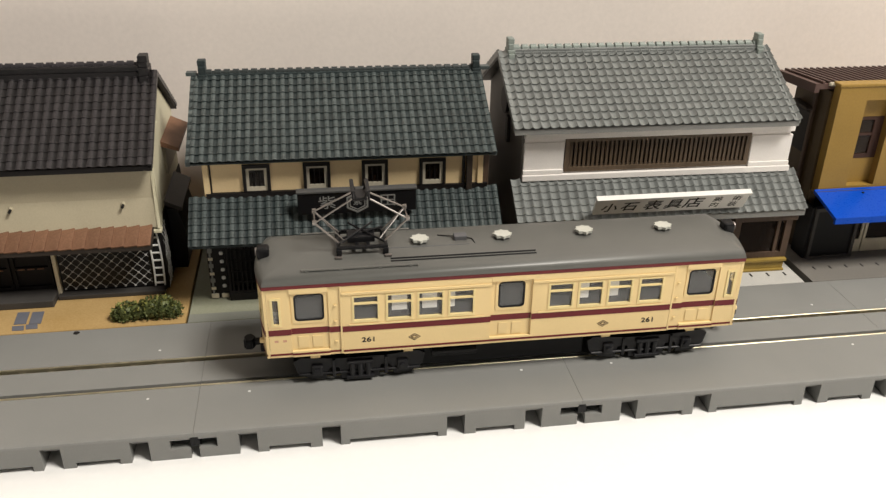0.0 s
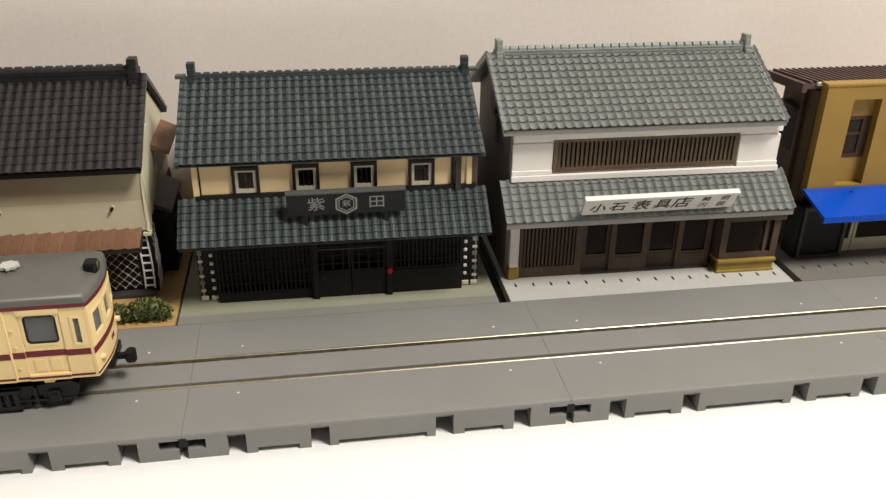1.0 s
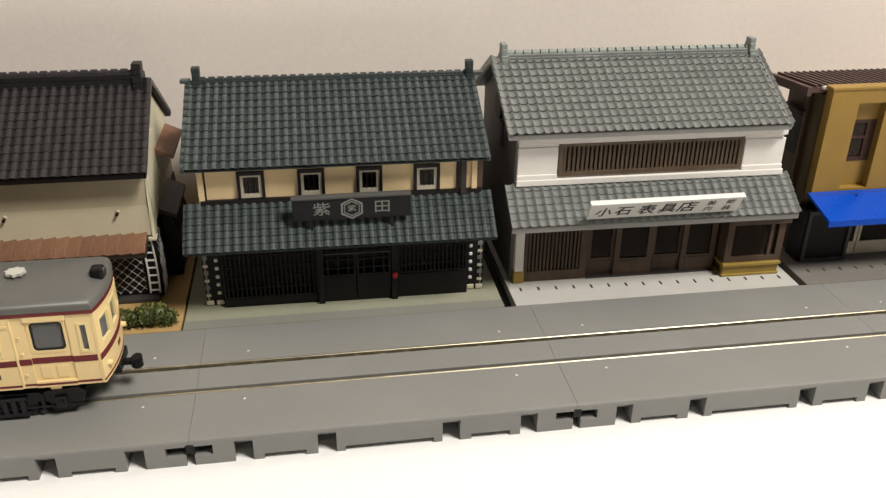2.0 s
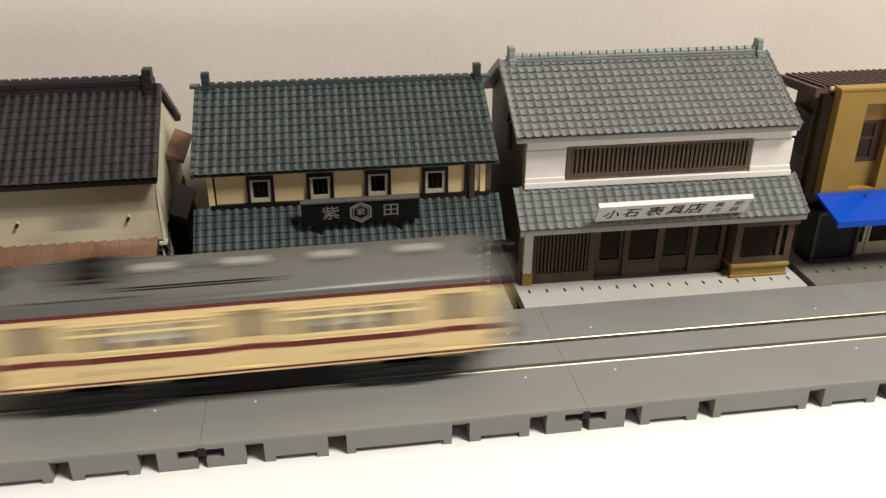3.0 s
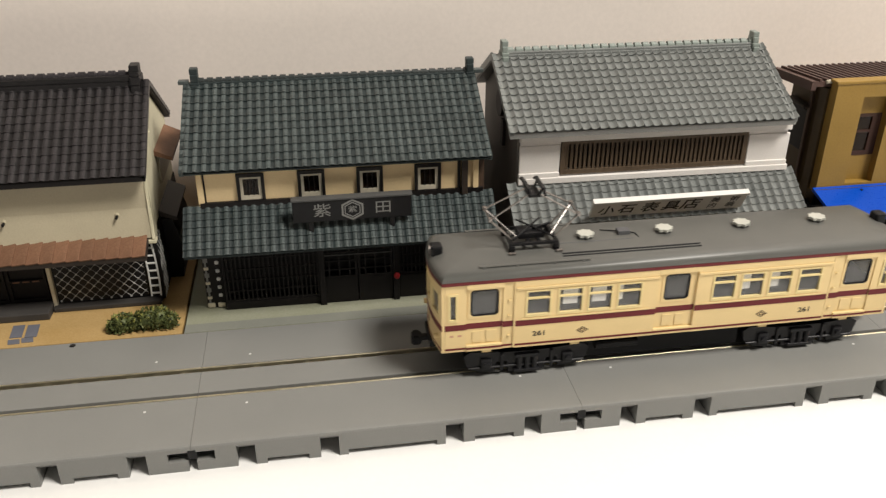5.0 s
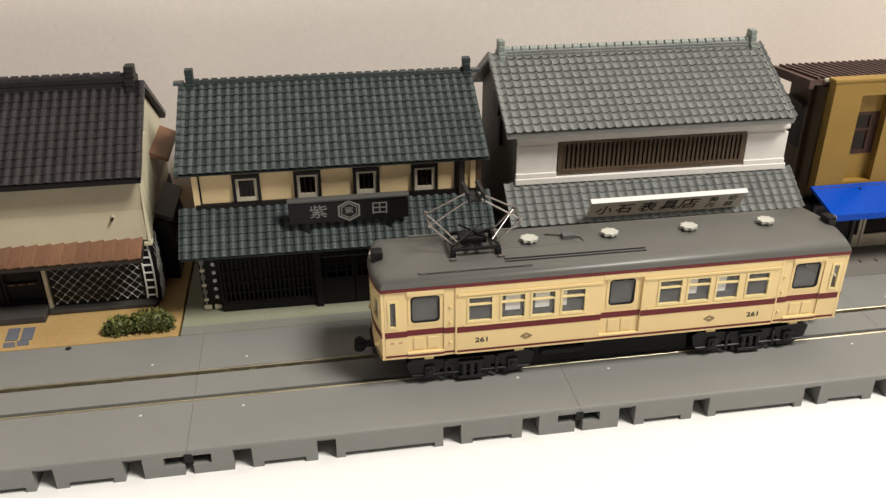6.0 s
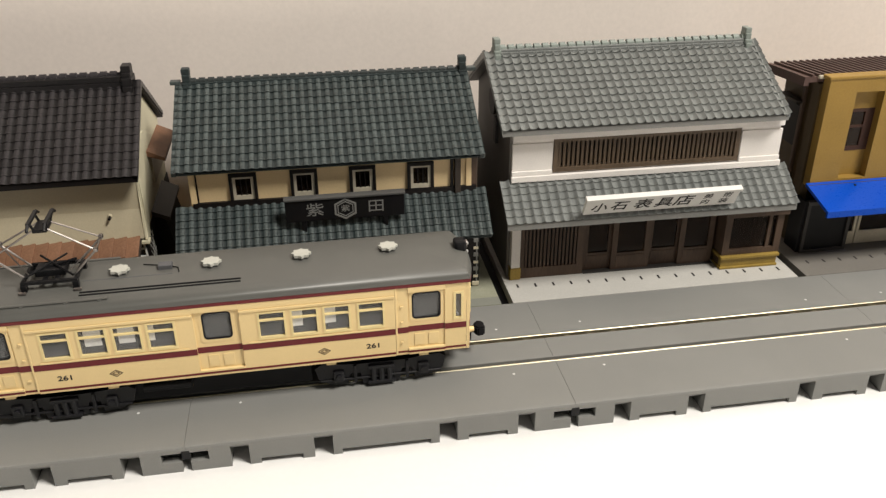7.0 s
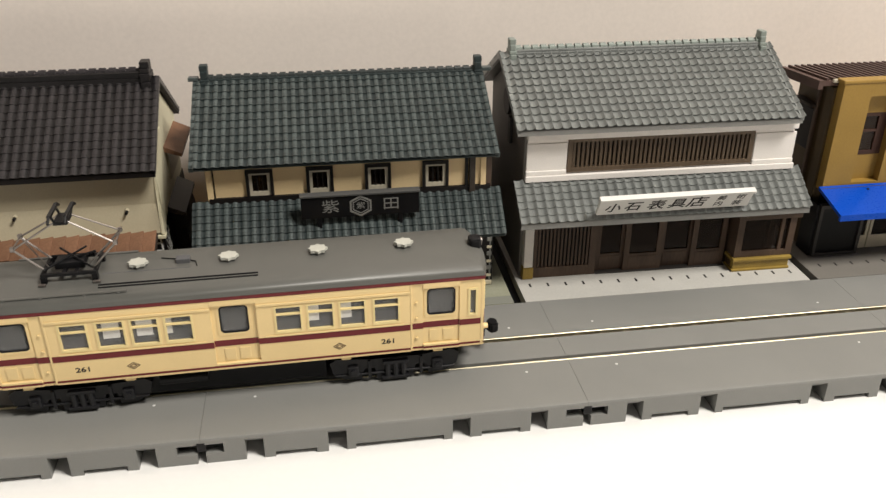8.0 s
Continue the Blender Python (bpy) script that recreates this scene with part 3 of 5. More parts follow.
# ---- the white shop with grey roofs ----
def white_house():
    BZ = 0.6
    t0 = base_slab("house_base", 66.9, 134.6, 36.45, 95.5, 0.1, PAVE, "pale grey pavement base with dark drain slots")
    bx, by = (66.9 + 134.6) / 2, (36.45 + 95.5) / 2
    # black strips added in the gaps, standing in for the shade there
    for a, b in ((64.35, 66.85), (134.65, 136.55)):
        part("gap_shade", boxed(a - bx, b - bx, -29.4, 29.4, 0, 3.2), BLACK, t0, "black strip that darkens the gap between bases")
    me = mesh_of("drain_slot", boxed(-0.23, 0.23, -0.75, 0.75, -0.05, 0.03), INK)
    for k in range(16):
        ob = new("drain_slot", me)
        ob.parent = t0
        ob.location = ((69.6 + k * 4.15 - bx) * MM, (43.3 - 0.172 * k - by) * MM, (0.1 - TZ) * MM)
    t = thing("white_plaster_shop", 100, 62, BZ, "white plastered two-storey shop with grey tiled roofs and brown wooden front", "house")
    t.location = (100.5 * MM, 63.1 * MM, 0.12 * MM)
    t.rotation_euler.z = radians(-0.6)
    X = lambda x: x - 100
    Y = lambda y: y - 62
    Z = lambda z: z - BZ
    # sides and back use the plaster with shade put into its colour
    gable_body(t, X(67.6), X(129.6), Y(46.6), Y(82.6), 0, Z(37), Z(47.6), SIDESHADE)
    gable_roof(t, X(65.0), X(129.4), Y(43.4), Z(37.6), Y(63.9), Z(48.8), 33, 11, WAVE, WTILE, SIGNGREY, WTILE, 1.1, 0.34)
    ridge(t, X(67.8), X(127.0), Y(63.9), Z(48.7), 30, WTILE, RIDGE_W, 0.75, 1.5, 3.05, RIDGE_W, 0.9, 0.85, 1.2, 0.5)
    side = part("side_opening", rod(bmesh.new(), (X(66.9), Y(63.5), Z(37.6)), (X(67.8), Y(63.5), Z(37.6)), 3.1, 14), INK, t, "dark round-topped opening in the gable")
    part("side_slit", boxed(X(66.9), X(67.7), Y(58.6), Y(60.6), Z(29), Z(35)), INK, side)
    front = part("upper_front_wall", flat_wall(X(68.2), X(129.5), Z(20), Z(37.4), Y(46.4), Y(47.8), [(X(77.6), X(119.6), Z(27.4), Z(33.9))]), WHITEWALL, t)
    for a, b in ((67.9, 77.0), (120.2, 130.0)):
        part("plaster_band", boxed(X(a), X(b), Y(45.6), Y(46.6), Z(26.0), Z(27.1), 0.15), WHITEWALL, t)
        part("plaster_panel", boxed(X(a + 0.1), X(b), Y(46.0), Y(46.6), Z(27.1), Z(33.3), 0.15), WHITEWALL, t)
    part("plaster_band", boxed(X(67.8), X(130.3), Y(45.3), Y(46.5), Z(24.6), Z(26.0), 0.15), WHITEWALL, t)
    part("plaster_cornice", boxed(X(67.9), X(129.8), Y(45.2), Y(46.5), Z(34.2), Z(36.9), 0.25), WHITEWALL, t)
    w = part("lattice_window", flat_wall(X(77.2), X(120.0), Z(26.4), Z(34.1), Y(45.9), Y(46.7), [(X(78.2), X(119.0), Z(27.4), Z(33.3))]), LIGHTWOOD, t, "long brown wooden lattice window")
    # backing in the darker wood, so the recess shade is in its colour
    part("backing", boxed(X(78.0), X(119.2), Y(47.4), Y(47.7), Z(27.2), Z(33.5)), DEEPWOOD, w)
    me = mesh_of("bar", boxed(-0.3, 0.3, -0.3, 0.3, -2.98, 2.98, 0.05), LIGHTWOOD)
    for k in range(40):
        ob = new("bar", me)
        ob.parent = w
        ob.location = (X(78.7 + k * 1.02) * MM, Y(46.6) * MM, Z(30.35) * MM)
    pent_roof(t, X(65.4), X(131.8), Y(37.6), Z(18.6), Y(46.3), Z(24.8), 32, 6, WAVE, WTILE, SIGNGREY, 1.3)
    # ground floor
    part("white_post", boxed(X(68.3), X(70.4), Y(44.8), Y(47), Z(3.6), Z(17.6), 0.12), WHITEWALL, t)
    part("post_shoe", boxed(X(68.1), X(70.6), Y(44.6), Y(47), 0, Z(3.6), 0.2), GOLD, t, "gold-brown post shoe")
    part("lintel", boxed(X(68.2), X(131.5), Y(45.2), Y(47.0), Z(15.6), Z(18.2), 0.1), WOOD, t)
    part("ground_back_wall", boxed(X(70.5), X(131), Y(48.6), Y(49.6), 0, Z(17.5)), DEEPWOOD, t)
    p = part("slatted_screen", flat_wall(X(70.6), X(85.4), 0, Z(15.8), Y(45.2), Y(46.2), [(X(71.4), X(83.8), Z(3.2), Z(14.8))]), WOOD, t, "brown wooden slatted screen")
    part("backing", boxed(X(71.2), X(84.0), Y(46.9), Y(47.1), Z(3), Z(15)), INK, p)
    for k in range(14):
        x = 71.9 + k * 0.88
        part("slat", boxed(X(x - 0.24), X(x + 0.24), Y(45.4), Y(45.9), Z(3.1), Z(14.9)), WOOD, p)
    for k, (a, b) in enumerate(((85.6, 93.0), (92.4, 101.6), (101.2, 109.6), (108.8, 117.2))):
        y = 46.6 if k % 2 == 0 else 45.7
        d = part("sliding_door", flat_wall(X(a), X(b), 0.15, Z(15.7), Y(y), Y(y + 0.8), [(X(a + 1.3), X(b - 1.3), Z(5.0), Z(14.9))]), WOOD, t, "brown sliding door with dark pane")
        part("pane", boxed(X(a + 1.2), X(b - 1.2), Y(y + 0.35), Y(y + 0.5), Z(4.9), Z(15)), DARKPANE, d)
        part("lower_panel", boxed(X(a + 1.1), X(b - 1.1), Y(y - 0.1), Y(y + 0.1), Z(1.4), Z(4.4), 0.08), WOOD, d)
    part("step", boxed(X(85.6), X(117.4), Y(44.9), Y(47.6), 0.0, 0.15), STEPSTONE, t)
    # show window bay
    b = part("bay_window", flat_wall(X(118.0), X(132.2), Z(3.7), Z(15.6), Y(42.2), Y(43.2), [(X(119.6), X(130.6), Z(5.4), Z(13.6))]), WOOD, t, "brown show window bay")
    part("pane", boxed(X(119.5), X(130.7), Y(42.8), Y(42.95), Z(5.3), Z(13.7)), DARKPANE, b)
    part("mullion", boxed(X(128.6), X(129.4), Y(42.3), Y(42.9), Z(5.4), Z(13.6)), WOOD, b)
    part("bay_head", boxed(X(117.4), X(132.9), Y(41.4), Y(46.5), Z(13.9), Z(15.4), 0.15), WOOD, b)
    part("bay_head", boxed(X(116.9), X(133.3), Y(40.9), Y(46.5), Z(15.45), Z(16.8), 0.15), WOOD, b)
    for x in (118.0, 131.4):
        part("bay_side", boxed(X(x), X(x + 0.8), Y(43.2), Y(47.5), Z(0.2), Z(15.6)), WOOD, b)
    part("bay_base", boxed(X(118.0), X(131.9), Y(41.9), Y(46.0), 0, Z(3.4), 0.15), GOLD, b, "gold-brown panel under the show window")
    part("bay_ledge", boxed(X(117.6), X(132.2), Y(41.3), Y(46.0), Z(3.2), Z(4.0), 0.2), GOLD, b)
    part("bay_plinth", boxed(X(117.7), X(132.1), Y(41.5), Y(46.0), 0, Z(1.2), 0.15), GOLD, b)


white_house()


def white_sign():
    t = thing("white_shop_sign", 99.4, 39.0, 19.35, "white forward-tilted signboard with black characters on the grey pent roof", "sign")
    tilt = Matrix.Rotation(radians(27), 4, "X")
    bm = boxed(-17.3, 17.3, -0.4, 0.4, 0, 4.6, 0.06)
    bmesh.ops.transform(bm, matrix=tilt, verts=bm.verts)
    part("board", bm, SIGNWHITE, t)
    bm = boxed(-17.5, 17.5, -0.75, 0.55, 4.6, 5.3, 0.1)
    bmesh.ops.transform(bm, matrix=tilt, verts=bm.verts)
    part("top_cap", bm, SIGNWHITE, t)
    for x in (-13, 13):
        part("foot", boxed(x - 0.5, x + 0.5, 0.5, 2.2, -0.6, 1.2), SIGNGREY, t)
    face = Matrix.Translation((0, -0.43 * MM, 2.3 * MM)) @ Matrix.Rotation(radians(90), 4, "X")
    lean = Matrix(((1, 0.22, 0, 0), (0, 1, 0, 0), (0, 0, 1, 0), (0, 0, 0, 1)))
    for x, z, size, s in ((-14.0, -0.25, 2.9, "小"), (-9.5, -0.1, 3.1, "石"), (-4.3, -0.1, 3.3, "表"), (0.5, 0.0, 3.3, "具"), (4.9, 0.1, 3.6, "店")):
        lettering("character", s, size, tilt @ Matrix.Translation((x * MM, 0, z * MM)) @ face @ lean, INK, t, 1.25, weight=0.03)
    for x, z, s in ((10.3, 0.95, "美"), (14.7, 1.05, "術"), (10.0, -0.95, "内"), (14.2, -0.9, "装")):
        lettering("character", s, 1.7, tilt @ Matrix.Translation((x * MM, 0, z * MM)) @ face @ lean, CAPGREY, t, 1.3, weight=0.004)


white_sign()
# ---- the storehouse with black roof ----
def bow_out(f):
    """How far the foot of the storehouse bows outwards at the share f of its height."""
    return 0.6 * math.sin(math.pi * (0.12 + 0.62 * (1 - f)))


def storehouse():
    BZ = 0.5
    base_slab("house_base", -84, -5.3, 36.45, 95.5, 0.05, SAND, "orange-brown earth base beside the street track", SAND)
    t = thing("black_roofed_storehouse", -43, 66, BZ, "ivory plaster storehouse with black tiled roof and lattice-patterned lower wall", "house")
    t.location = (-43.4 * MM, 66.9 * MM, 0.07 * MM)
    X = lambda x: x + 43
    Y = lambda y: y - 66
    Z = lambda z: z - BZ
    gable_roof(t, X(-79), X(-9), Y(47.4), Z(31.6), Y(67.8), Z(45.4), 36, 12, RIB, KTILE, DARKWOOD, KTILE, 1.1, 0.18)
    ridge(t, X(-77.5), X(-11.6), Y(67.8), Z(45.2), 32, KPAN, KTILE, 1.7, 2.0, 3.7, KPAN, 2.0, 0.85, 1.5)
    # front plaster wall, flaring towards its foot
    bm = bmesh.new()
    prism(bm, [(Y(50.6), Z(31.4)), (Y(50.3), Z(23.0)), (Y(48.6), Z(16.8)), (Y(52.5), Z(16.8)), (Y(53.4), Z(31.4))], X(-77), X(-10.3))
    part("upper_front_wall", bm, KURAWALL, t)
    for x in (-77, -11.4):
        bm = bmesh.new()
        prism(bm, [(Y(51.2), Z(16.6)), (Y(86), Z(16.6)), (Y(86), Z(31)), (Y(67.8), Z(43.6)), (Y(51.2), Z(31))], X(x), X(x + 1.2))
        # paler than the front plaster: the brightness of the lit gable is in the colour
        part("side_wall", bm, IVORY, t)
        sign, edge = (-1, x) if x < -50 else (1, x + 1.2)
        bowed = [(X(edge + sign * bow_out(k / 8)), 0.5 + 15.6 * k / 8) for k in range(9)]
        bm = bmesh.new()
        prism(bm, bowed + [(X(x + 0.6), 16.1), (X(x + 0.6), 0.5)], Y(50.2), Y(86), "y")
        part("side_wall_foot", bm, DARKWOOD, t)
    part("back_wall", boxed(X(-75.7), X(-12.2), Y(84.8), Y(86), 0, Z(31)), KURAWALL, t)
    # wavy plaster edging at the corner of the gable
    bm = bmesh.new()
    prism(bm, [(Y(50.4), Z(31.2)), (Y(50.1), Z(23.2)), (Y(48.4), Z(16.4)), (Y(51.4), Z(16.0)), (Y(54.0), Z(20.0)), (Y(53.4), Z(24)), (Y(57.5), Z(28)), (Y(62), Z(36)), (Y(60), Z(36.4))], X(-10.2), X(-9.45))
    bmesh.ops.bevel(bm, geom=list(bm.edges), offset=0.18, segments=1, affect="EDGES")
    part("corner_moulding", bm, IVORY, t, "ivory plaster corner moulding")
    part("moulding_foot", boxed(X(-12.0), X(-9.3), Y(48.4), Y(50.5), Z(15.4), Z(16.3), 0.2), IVORY, t)
    for x in (-39.0, -16.6, -61):
        p = part("iron_hook", rod(bmesh.new(), (X(x), Y(50.6), Z(21.9)), (X(x), Y(48.7), Z(21.7)), 0.3, 8), BLACK, t, "small iron hook on a plaster boss")
        part("boss", rod(bmesh.new(), (X(x), Y(51), Z(22.0)), (X(x), Y(49.6), Z(21.8)), 0.7, 12, 0.4), KURAWALL, p)
    # clay-red awning of overlapping boards
    bm = bmesh.new()
    prism(bm, [(Y(43.6), Z(14.9)), (Y(49.0), Z(17.0)), (Y(49.0), Z(16.0)), (Y(43.6), Z(13.9))], X(-77), X(-10.9))
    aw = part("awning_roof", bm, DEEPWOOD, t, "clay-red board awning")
    me = tile_mesh("awning_board", 2.62, 5.9, [(0, 0.0), (0.12, 0.04), (0.55, 0.14), (0.9, 0.3), (1.0, 0.26), (1.01, 0.0)], 0.3, 0.04, TERRA)
    for k in range(25):
        ob = new("awning_board", me)
        ob.parent = aw
        ob.matrix_basis = Matrix.Translation((X(-76.6 + k * 2.62) * MM, Y(43.4) * MM, Z(15.05) * MM)) @ Matrix.Rotation(math.atan2(2.1, 5.4), 4, "X")
    # lower front: door bay and lattice-patterned tiles
    part("ground_front_wall", boxed(X(-32.2), X(-12.4), Y(50.2), Y(51.6), Z(1.8), Z(16)), BLACK, t, "black tiled wall with white diagonal joints")
    joints = bmesh.new()
    zlo, zhi, xlo, xhi = Z(2.2), Z(13.6), X(-31.6), X(-12.9)
    step = 2.1
    for k in range(-8, 20):
        for s in (1, -1):
            c = xlo + k * step
            pts = []
            for z in (zlo, zhi):
                x = c + (z - zlo) * s
                pts.append((x, z))
            (xa, za), (xb, zb) = pts
            lo, hi = (xlo, xhi)
            f0 = max(0.0, min((lo - xa) / (xb - xa), (hi - xa) / (xb - xa)))
            f1 = min(1.0, max((lo - xa) / (xb - xa), (hi - xa) / (xb - xa)))
            if f1 - f0 > 0.03:
                rod(joints, (xa + (xb - xa) * f0, Y(50.18), za + (zb - za) * f0), (xa + (xb - xa) * f1, Y(50.18), za + (zb - za) * f1), 0.06, 4)
    for i in range(40):
        for j in range(6):
            x, z = xlo + i * step / 2, zlo + j * step + (step / 2 if i % 2 else 0)
            if x < xhi and z < zhi:
                rod(joints, (x, Y(50.2), z), (x, Y(50.03), z), 0.24, 6)
    part("white_joints", joints, JOINT, t, "worn white plaster joints")
    part("post", boxed(X(-33.2), X(-32.4), Y(49.6), Y(51.0), Z(1.0), Z(15), 0.12), STONE, t, "pale door post")
    part("ground_door_wall", boxed(X(-76), X(-33.5), Y(51.0), Y(52), 0, Z(16)), DARKWOOD, t)
    for a, b in ((-41.8, -33.8), (-50.2, -42.2)):
        d = part("door", flat_wall(X(a), X(b), Z(2.6), Z(14), Y(50.4), Y(51.0), [(X(a + 0.6), X(b - 0.6), Z(3.2), Z(7.2)), (X(a + 0.6), X(b - 0.6), Z(7.8), Z(13.4))]), DARKWOOD, t, "dark wooden door")
        for k in range(3):
            part("pull", boxed(X(a + 1.2 + k * 2), X(a + 2.6 + k * 2), Y(50.2), Y(50.5), Z(7.35), Z(7.6)), TERRA, d)
    part("door_step", boxed(X(-60), X(-33.2), Y(45.4), Y(50.9), 0, Z(2.2), 0.2), STEPSTONE, t, "grey stone door step")
    part("wall_plinth", boxed(X(-33.0), X(-10.4), Y(48.2), Y(51), 0, Z(1.5), 0.15), STEPSTONE, t, "dark stone plinth")
    # white ladder-like corner quoin that follows the bowed foot, and the lattice round the corner
    q = part("corner_quoin", boxed(X(-13.2), X(-10.3), Y(49.95), Y(52), Z(1.8), Z(15.2), 0.2), BLACK, t)
    steps = 9
    for x in (-13.0, -11.0):
        bm = bmesh.new()
        for k in range(steps):
            f0, f1 = k / steps, (k + 1) / steps
            rod(bm, (X(x + bow_out(f0)), Y(49.75), Z(2.0 + 13 * f0)), (X(x + bow_out(f1)), Y(49.75), Z(2.0 + 13 * f1)), 0.2, 6)
        part("quoin_edge", bm, LATTICE, q)
    for k in range(7):
        f = (k + 0.35) / 7
        bx = bow_out(f)
        part("quoin_joint", boxed(X(-13.0 + bx), X(-11.0 + bx), Y(49.6), Y(50.0), Z(1.85 + 13 * f), Z(2.2 + 13 * f), 0.08), LATTICE, q)
    side = bmesh.new()
    for k in range(-4, 9):
        for lean in (1, -1):
            chain = []
            for j in range(13):
                f = j / 12
                y = 50.6 + k * 1.5 + lean * 12.0 * f - (0 if lean > 0 else -6)
                if 50.2 <= y <= 56:
                    chain.append((X(-10.2 + bow_out(f)) + 0.02, Y(y), 0.5 + 15.6 * f))
            for p0, p1 in zip(chain, chain[1:]):
                rod(side, p0, p1, 0.11, 4)
    part("white_joints", side, LATTICE, t)
    bm = bmesh.new()
    prism(bm, [(X(-10.3), 0.0), (X(-6.9), 0.0), (X(-6.3), Z(5.5)), (X(-6.6), Z(11)), (X(-7.6), Z(15.4)), (X(-10.3), Z(15.6))], Y(60.5), Y(77.5), "y")
    part("side_annex", bm, BLACK, t, "black bowed annex under the lower hood")
    # two hoods over the side openings
    for y0, y1, z, m in ((66, 84, 30.2, TERRA), (60, 78, 18.2, DEEPWOOD)):
        bm = bmesh.new()
        prism(bm, [(X(-11.0), Z(z)), (X(-6.4), Z(z - 2.2)), (X(-6.4), Z(z - 3.0)), (X(-11.0), Z(z - 1.4))], Y(y0), Y(y1), "y")
        hood = part("window_hood", bm, m, t, "brown board hood over a side window")
        part("shutter", boxed(X(-10.6), X(-9.7), Y(y0 + 2), Y(y1 - 2), Z(z - 9), Z(z - 1.6)), KURAWALL, hood)


storehouse()

for k, (x, y) in enumerate(((-38.9, 37.6), (-36.3, 37.9), (-39.2, 41.6), (-36.2, 41.4))):
    p = thing("paving_slab", x, y + 0.9, 0.05, "blue-grey stone slab set in the orange earth", "paving slab", "paving slabs before the storehouse")
    bm = bmesh.new()
    w, l = (1.15, 0.9) if k < 2 else (1.2, 2.4)
    prism(bm, [(-w + 0.2, -l), (w + 0.2, -l), (w - 0.25, l), (-w - 0.25, l)], 0, 0.14, "z")
    part("slab", bm, SLATE, p)


def bush():
    t = thing("clipped_bush", -13, 39.2, 0.05, "low dark green bush with yellowish leaf tips beside the track", "bush")
    rng = random.Random(4)
    core, leaves, tips = bmesh.new(), [], []
    for x, y, z, r in ((-4.6, 0.3, 1.5, 2.4), (-2.0, 0.4, 1.7, 2.3), (0.8, 0.2, 2.2, 2.6), (3.0, 0.4, 2.3, 2.7), (5.0, 0.2, 1.4, 2.0), (-6.0, 0.1, 0.9, 1.5)):
        bmesh.ops.create_icosphere(core, subdivisions=2, radius=r * 0.78, matrix=Matrix.Translation((x, y, z)) @ Matrix.Diagonal((1.0, 0.8, 1.0, 1)))
        for k in range(150):
            d = Vector((rng.gauss(0, 1), rng.gauss(0, 1), rng.gauss(0.25, 1))).normalized()
            p = Vector((x, y, z)) + Vector((d.x * r, d.y * r * 0.8, d.z * r)) * rng.uniform(0.78, 1.08)
            if p.z > 0.1:
                (tips if d.z > 0.2 and rng.random() < 0.3 else leaves).append((p, d))
    for v in core.verts:
        v.co.z = max(v.co.z, 0.0)
    part("core", core, LEAF, t)
    for name, items, m in (("foliage", leaves, LEAF), ("foliage_tip", tips, TIP)):
        verts, faces = [], []
        for p, d in items:
            up = (d + Vector((rng.uniform(-0.6, 0.6), rng.uniform(-0.6, 0.6), rng.uniform(0, 0.8)))).normalized()
            side = up.cross(Vector((rng.uniform(-1, 1), rng.uniform(-1, 1), rng.uniform(-1, 1)))).normalized()
            n = up.cross(side) * 0.14
            a, w = rng.uniform(0.4, 0.7), rng.uniform(0.28, 0.42)
            k = len(verts)
            verts += [tuple(q * MM for q in c) for c in (p - up * a * 0.4, p + side * w + n, p + up * a, p - side * w + n, p - n)]
            faces += [(k, k + 1, k + 4), (k + 1, k + 2, k + 4), (k + 2, k + 3, k + 4), (k + 3, k, k + 4)]
        me = bpy.data.meshes.new(name)
        me.from_pydata(verts, [], faces)
        me.materials.append(m)
        ob = new(name, me)
        ob.parent = t
        tagged(ob, kind="stuff")


TIP = paint("yellow_leaf_tip", (0.22, 0.22, 0.06), 0.5, 0.3, 700, 3000, 0.3)
bush()


